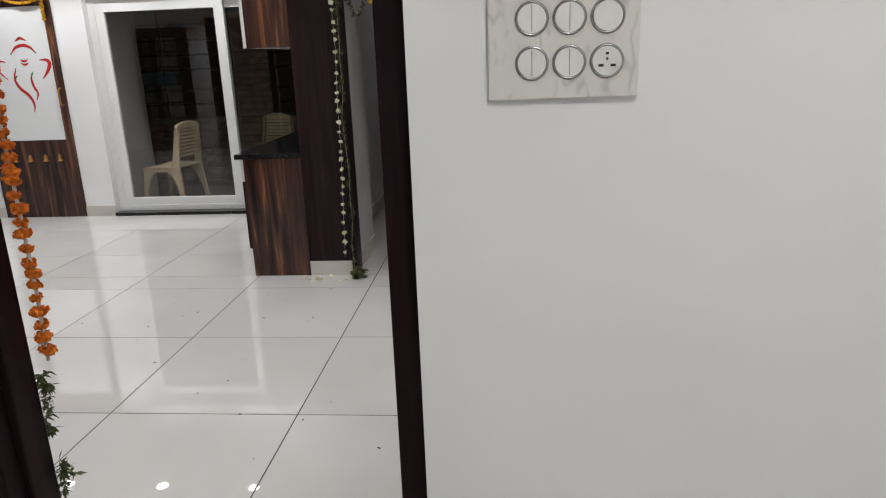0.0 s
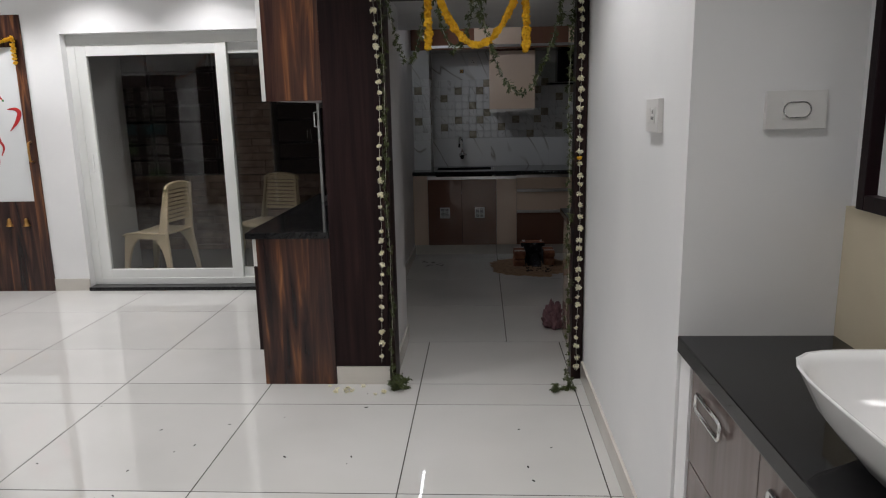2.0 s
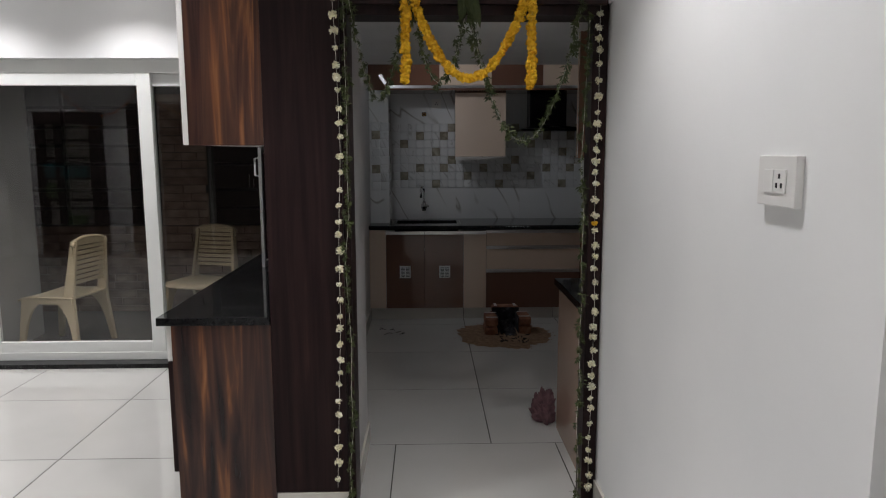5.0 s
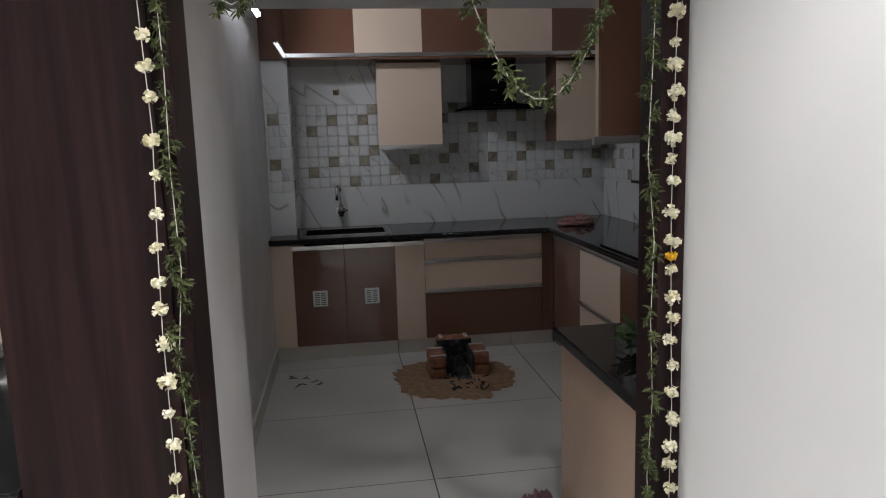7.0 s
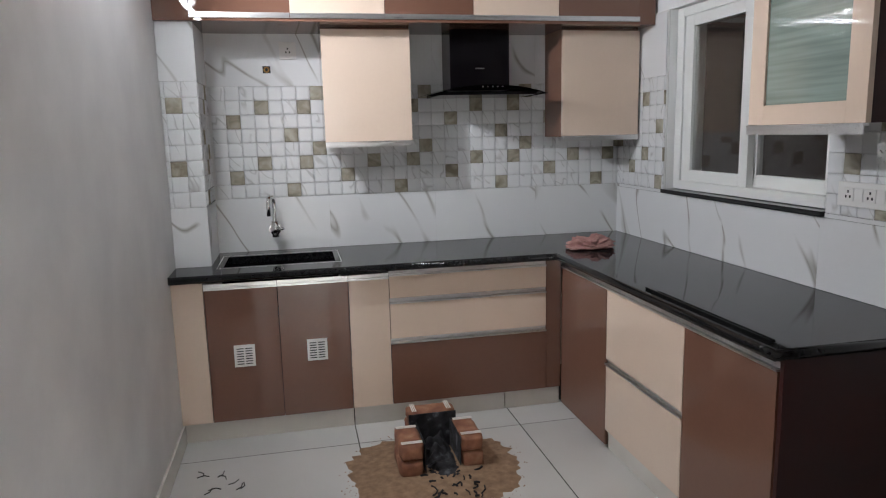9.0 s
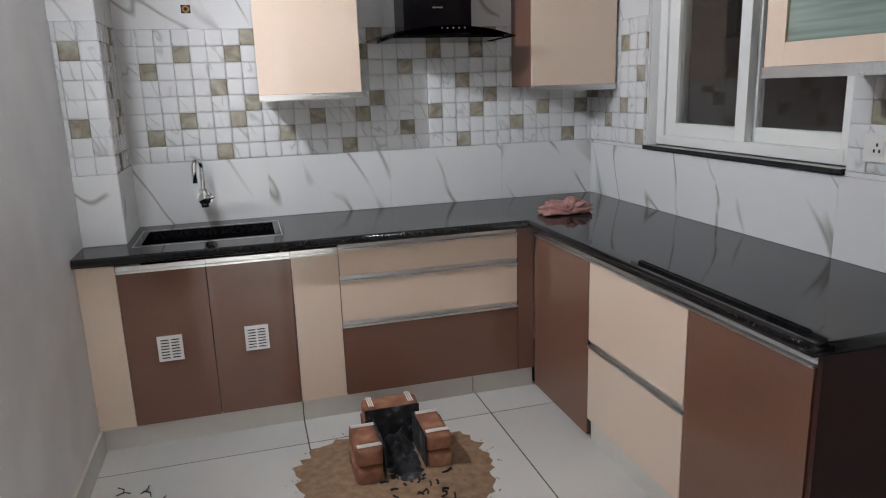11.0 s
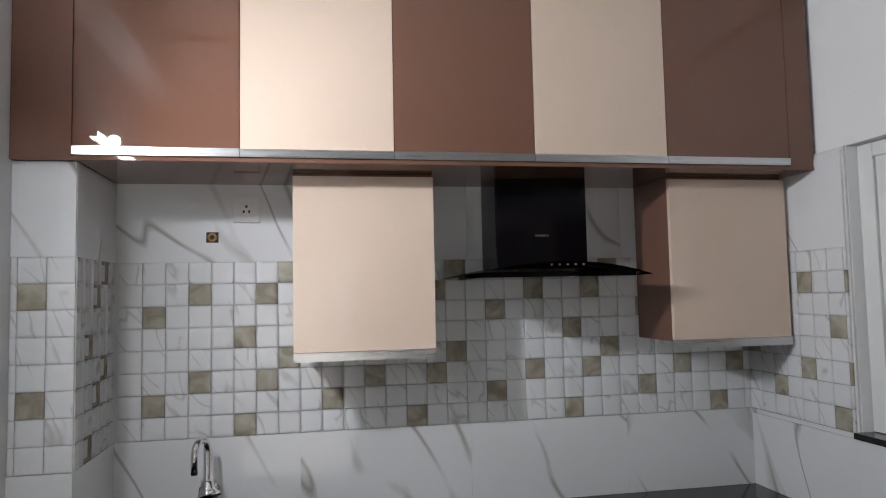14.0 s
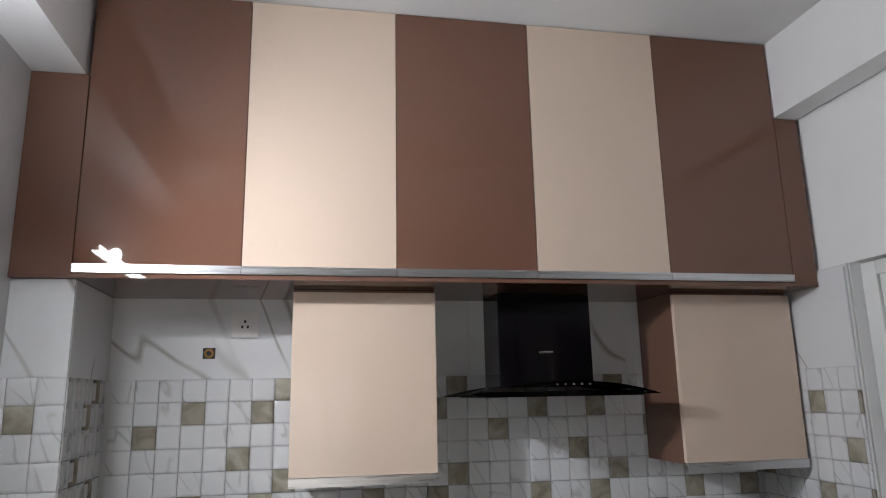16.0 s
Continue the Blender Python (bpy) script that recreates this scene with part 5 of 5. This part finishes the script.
for k in range(26):
    a, L = rl.uniform(0, math.pi), rl.uniform(0.015, 0.05)
    p = Vector((rl.uniform(-0.17, 0.06), rl.uniform(7.80, 8.03), 0.018))
    part("charcoal", tube_path([p, p + Vector((math.cos(a), math.sin(a), 0.12)) * L * 0.5, p + Vector((math.cos(a + 0.3), math.sin(a + 0.3), 0.1)) * L], rl.uniform(0.0025, 0.0055), 6), CHAR, stove, "charred twig")
sandbed = bmesh.new()
center, rings, n = Vector((-0.10, 8.10, 0)), 18, 90
grid_v = []
for i in range(rings + 1):
    row = []
    for k in range(n):
        a = math.tau * k / n
        edge = 1 + 0.16 * noise.noise(Vector((math.cos(a) * 2, math.sin(a) * 2, 7))) + 0.12 * noise.noise(Vector((math.cos(a) * 7, math.sin(a) * 7, 3))) + 0.08 * noise.noise(Vector((math.cos(a) * 18, math.sin(a) * 18, 3)))
        t = i / rings
        x, y = center.x + 0.365 * edge * t * math.cos(a), center.y + 0.375 * edge * t * math.sin(a)
        z = 0.0008 + 0.020 * (1 - t ** 2.5) + 0.004 * noise.noise(Vector((x * 40, y * 40, 0))) * (1 - t)
        row.append(sandbed.verts.new((x, y, z)))
    grid_v.append(row)
for a, b in zip(grid_v, grid_v[1:]):
    for k in range(n):
        sandbed.faces.new((a[k], a[(k + 1) % n], b[(k + 1) % n], b[k]))
bmesh.ops.remove_doubles(sandbed, verts=sandbed.verts[:], dist=0.0001)
bed = thing("sand_bed", (-0.1, 8.1, 0), "flat heap of brown sand under the brick hearth", "sand")
part("sand", sandbed, SAND, bed, smooth=True)
crumbs = bmesh.new()
for k in range(160):
    a, d = rl.uniform(0, math.tau), rl.uniform(0.30, 0.42)
    s = rl.uniform(0.0012, 0.004)
    bmesh.ops.create_icosphere(crumbs, subdivisions=1, radius=s, matrix=Matrix.Translation((-0.10 + d * math.cos(a), 8.10 + d * math.sin(a), s * 0.5)) @ Matrix.Diagonal((1, 1.2, 0.6, 1)))
tagged(part("sand_crumbs", crumbs, SAND), "loose crumbs of sand on the tiles", "sand", kind="stuff")


# ---- cloths and litter ----
def cloth(name, at, size, seed, label, material=None):
    c = thing(name, at, label, "cloth")
    bm = bmesh.new()
    bmesh.ops.create_icosphere(bm, subdivisions=5, radius=1)
    off = Vector((seed * 7.3, seed * 3.1, 0))
    for v in bm.verts:
        d = v.co.normalized()
        warp = d + Vector([noise.noise(d * 2.2 + off + Vector((0, 0, 9 * k))) for k in range(3)]) * 0.5
        crease = 1 - abs(noise.noise(warp * 3.2 + off)) * 2.2
        fine = 1 - abs(noise.noise(warp * 7.5 + off)) * 2.2
        f = 0.85 + 0.45 * noise.noise(d * 1.6 + off) + 0.24 * crease + 0.10 * fine
        skirt = 1 + 0.55 * max(0.0, -d.z) * (1 + noise.noise(d * 3 + off) * 1.5)
        v.co = Vector((d.x * size[0] * f * skirt, d.y * size[1] * f * skirt, max(0.002, (d.z * 0.55 + 0.40)) * size[2] * f)) + Vector(at)
    part("fold", bm, material or RAG, c, smooth=True)
    return c


lath = thing("granite_strip", (0.685, 7.39, 0.8256), "thin loose black granite strip lying along the worktop edge", "strip")
part("strip", boxes((0.677, 0.694, 7.03, 7.75, 0.8256, 0.834), bevel=0.0015), GRANITE, lath)
cloth("dish_cloth", (0.885, 8.70, 0.826), (0.10, 0.072, 0.06), 2, "crumpled pink dish cloth on the black worktop")
cloth("floor_cloth", (-0.085, 6.36, 0.0), (0.05, 0.075, 0.15), 5, "crumpled mauve cloth on the floor beside the counter", MAUVE)
hole = thing("pipe_outlet", (-0.736, BACK, 1.79), "open square cut in the tile with a brass pipe end", "pipe outlet")
part("opening", boxes((-0.756, -0.716, BACK - 0.0045, BACK - 0.002, 1.772, 1.808)), SLOT, hole, "dark square cut")
part("pipe_end", tube_path([(-0.736 + 0.012 * math.cos(a), BACK - 0.006, 1.79 + 0.012 * math.sin(a)) for a in (math.tau * k / 16 for k in range(16))], 0.004, 6, True), BRASS, hole, "brass thread", True)
twigs = thing("twigs", (-1.0, 8.2, 0), "few dark twigs lying on the floor tiles", "twigs")
for k in range(9):
    p = Vector((rl.uniform(-1.12, -0.9), rl.uniform(8.12, 8.3), 0.003))
    a = rl.uniform(0, math.pi)
    part("twig", tube_path([p, p + Vector((math.cos(a), math.sin(a), 0.1)) * 0.025, p + Vector((math.cos(a + 0.5), math.sin(a + 0.5), 0.05)) * 0.05], 0.0022, 5), CHAR, twigs)
specks = bmesh.new()
for k in range(60):
    p = (rl.uniform(-3.2, -0.15), rl.uniform(2.6, 5.3), 0.0012)
    bmesh.ops.create_icosphere(specks, subdivisions=1, radius=rl.uniform(0.002, 0.0065), matrix=Matrix.Translation(p) @ Matrix.Rotation(rl.uniform(0, 6), 4, "Z") @ Matrix.Diagonal((1.8, 0.7, 0.3, 1)))
tagged(part("floor_litter", specks, CHAR), "tiny dark bits scattered over the hall tiles", "litter", kind="stuff")


# ---- floor tiles, wall tiles and cladding stones ----
def slab_mesh(name, w, d, h, material, bevel):
    bm = boxes((-w / 2, w / 2, -d / 2, d / 2, -h / 2, h / 2), bevel=0.0)
    if bevel:
        top = [e for e in bm.edges if all(v.co.z > 0 for v in e.verts)]
        bmesh.ops.bevel(bm, geom=top, offset=bevel, segments=1, affect="EDGES")
    me = bpy.data.meshes.new(name)
    bm.to_mesh(me)
    bm.free()
    me.materials.append(material)
    return me


SLABS = {}


def pillow_mesh(name, w, d, h, material):
    """A small glazed tile whose face swells from its edges."""
    bm = bmesh.new()
    rings = []
    for inset, z in ((0.0, -h / 2), (0.0, h / 2 - 0.0022), (0.002, h / 2 - 0.0009), (0.010, h / 2)):
        u, v = w / 2 - min(inset, w * 0.3), d / 2 - min(inset, d * 0.3)
        rings.append([bm.verts.new((a * u, b * v, z)) for a, b in ((-1, -1), (1, -1), (1, 1), (-1, 1))])
    for lo, hi in zip(rings, rings[1:]):
        for k in range(4):
            bm.faces.new((lo[k], lo[(k + 1) % 4], hi[(k + 1) % 4], hi[k]))
    bm.faces.new(rings[-1])
    me = bpy.data.meshes.new(name)
    bm.to_mesh(me)
    bm.free()
    me.materials.append(material)
    for f in me.polygons:
        f.use_smooth = f.index >= 4
    return me


def slab(name, parent, x0, x1, y0, y1, z0, z1, material, bevel=0.0015, turn=None):
    """A piece of floor or wall: turn None lies flat, 'y' faces -y, 'x' faces -x. Alike pieces share one mesh."""
    spans = {None: (x1 - x0, y1 - y0, z1 - z0), "y": (x1 - x0, z1 - z0, y1 - y0), "x": (y1 - y0, z1 - z0, x1 - x0)}[turn]
    key = (name, material.name, *(round(s, 4) for s in spans), bevel)
    if key not in SLABS:
        SLABS[key] = pillow_mesh(name, *spans, material) if bevel == "pillow" else slab_mesh(name, *spans, material, bevel)
    ob = new(name, SLABS[key])
    rot = {None: pose(0, 0, 0), "y": pose(0, 0, 0, 90), "x": pose(0, 0, 0, 90, 0, -90)}[turn]
    ob.parent = parent
    ob.matrix_basis = Matrix.Translation(Vector(((x0 + x1) / 2, (y0 + y1) / 2, (z0 + z1) / 2)) - (origin(parent) if parent else Vector())) @ rot
    return ob


def lay(x_lines, y_lines):
    g = 0.0026
    for xa, xb in zip(x_lines, x_lines[1:]):
        for ya, yb in zip(y_lines, y_lines[1:]):
            slab("tile", floor, xa + g, xb - g, ya + g, yb - g, -0.012, 0.0, FLOOR, 0.0008)


hx = [-6.6] + [-0.878 + 0.8 * k for k in range(-7, 1)]
lay(hx + [-0.078], [2.30, 2.734, 3.534, 4.334, 5.132, ARCH])
lay([-0.078, 0.42], [2.30, 2.734, 3.534, 3.80])
lay([-0.078, RW], [3.80, 4.334, 5.132, ARCH])
lay(hx[:-1] + [-1.32], [ARCH, 5.932, 6.732, 7.36])
lay([-1.04, -0.878, -0.078, 0.05], [ARCH, 6.054])
lay([LEFT, -0.40, 0.40, RIGHT], [6.054, 6.854, 7.651, 8.451, 8.70])
lay([0.05, RIGHT], [5.56, 6.054])
lay([-2.6, -1.8, -1.0, -0.2, 0.6, 1.35], [-0.45, 0.35, 1.15, 1.95, 2.30])

back = structure("tile_bed_back", [(LEFT, RIGHT + 0.01, BACK + 0.004, BACK + 0.0115, 0.78, 1.99)], TGROUT, "tiled splashback behind the worktop", "wall tile")
side = structure("tile_bed_right", [(RIGHT + 0.004, RIGHT + 0.0115, 8.682, BACK, 0.78, 2.03), (RIGHT + 0.004, RIGHT + 0.0115, 6.95, 7.543, 0.78, 1.99), (RIGHT + 0.004, RIGHT + 0.0115, 7.543, 8.682, 0.78, 1.098)], TGROUT, "tiled splashback beside the window", "wall tile")
PX, PY = -1.045, 8.83
pillar = structure("tiled_pillar", [(LEFT, PX - 0.006, PY + 0.006, BACK, 0.825, 1.973)], TGROUT, "tiled pillar at the end of the worktop", "pillar")
Z0, Z1, S = 1.115, 1.705, 0.0737
ACCENT = {(0, 7), (1, 3), (1, 6), (2, 1), (3, 5)}


def mosaic_piece(col, row):
    return MOSB if (row % 4, col % 8) in ACCENT else MOSW


def grid(parent, turn, start, end, face, shift, step=S):
    """Eight rows of small square tiles from start to end along a wall."""
    n = int(round(abs(end - start) / step + 0.49))
    sgn = 1 if end > start else -1
    for c in range(n):
        a, b = start + sgn * step * c, start + sgn * min(step * (c + 1), abs(end - start))
        if abs(b - a) < 0.012:
            continue
        a, b = sorted((a, b))
        for r in range(8):
            z1 = Z1 - S * r
            m = mosaic_piece(c + shift, r)
            if turn == "y":
                slab("tile", parent, a + 0.0006, b - 0.0006, face, face + 0.008, z1 - S + 0.0006, z1 - 0.0006, m, "pillow", "y")
            else:
                slab("tile", parent, face, face + 0.008, a + 0.0006, b - 0.0006, z1 - S + 0.0006, z1 - 0.0006, m, "pillow", "x")


def plain(parent, turn, cuts, z0, z1, face):
    for a, b in zip(cuts, cuts[1:]):
        if turn == "y":
            slab("tile", parent, a + 0.0003, b - 0.0003, face, face + 0.008, z0, z1 - 0.0006, MARBLE, 0.0, "y")
        else:
            slab("tile", parent, face, face + 0.008, a + 0.0003, b - 0.0003, z0, z1 - 0.0006, MARBLE, 0.0, "x")


grid(back, "y", -1.034, RIGHT, BACK - 0.004, 0)
plain(back, "y", [PX, -0.445, 0.155, 0.755, RIGHT], 0.826, Z0, BACK - 0.003)
plain(back, "y", [PX, -0.445, 0.155, 0.755, RIGHT], Z1, 1.98, BACK - 0.003)
grid(side, "x", BACK, 8.69, RIGHT - 0.004, 31)
grid(side, "x", 7.54, 6.96, RIGHT - 0.004, 2)
plain(side, "x", [6.96, 7.56, 8.16, 8.69, BACK - 0.004], 0.826, 1.098, RIGHT - 0.003)
plain(side, "x", [6.96, 7.54], 1.099, Z0, RIGHT - 0.003)
plain(side, "x", [8.69, BACK - 0.004], 1.099, Z0, RIGHT - 0.003)
plain(side, "x", [6.96, 7.54], Z1, 1.98, RIGHT - 0.003)
plain(side, "x", [8.69, BACK - 0.004], Z1, 2.02, RIGHT - 0.003)
grid(pillar, "y", PX, LEFT + 0.002, PY - 0.002, 2)
plain(pillar, "y", [LEFT + 0.001, PX], 0.826, Z0, PY - 0.002)
plain(pillar, "y", [LEFT + 0.001, PX], Z1, 1.972, PY - 0.002)
for r in range(8):
    for c in range(5):
        y0 = PY + 0.006 + S * c
        slab("tile", pillar, PX - 0.006, PX + 0.002, y0 + 0.001, min(y0 + S, BACK - 0.005) - 0.001, Z1 - S * (r + 1) + 0.001, Z1 - S * r - 0.001, mosaic_piece(c + 4, r), "pillow", "x")
for z0, z1 in ((0.826, Z0), (Z1, 1.972)):
    slab("tile", pillar, PX - 0.006, PX + 0.001, PY + 0.006, BACK - 0.004, z0, z1 - 0.001, MARBLE, 0.0008, "x")

rnd = random.Random(4)


def clad(parent, x0, x1, z0, rows, face):
    """Courses of rough stones of uneven length and depth."""
    for r in range(rows):
        x, z = x0, z0 + 0.0733 * r
        while x < x1 - 0.02:
            w = min(rnd.choice((0.14, 0.2, 0.27, 0.33)), x1 - x)
            p = rnd.choice((0.010, 0.018, 0.028))
            slab("stone", parent, x + 0.002, x + w - 0.002, face - p, face + 0.002, z + 0.002, z + 0.071, STONE, 0.004, "y")
            x += w


clad(parapet, -4.6, -1.33, -0.02, 11, 9.08)
clad(pier, -3.12, -2.70, 0.79, 16, 9.09)
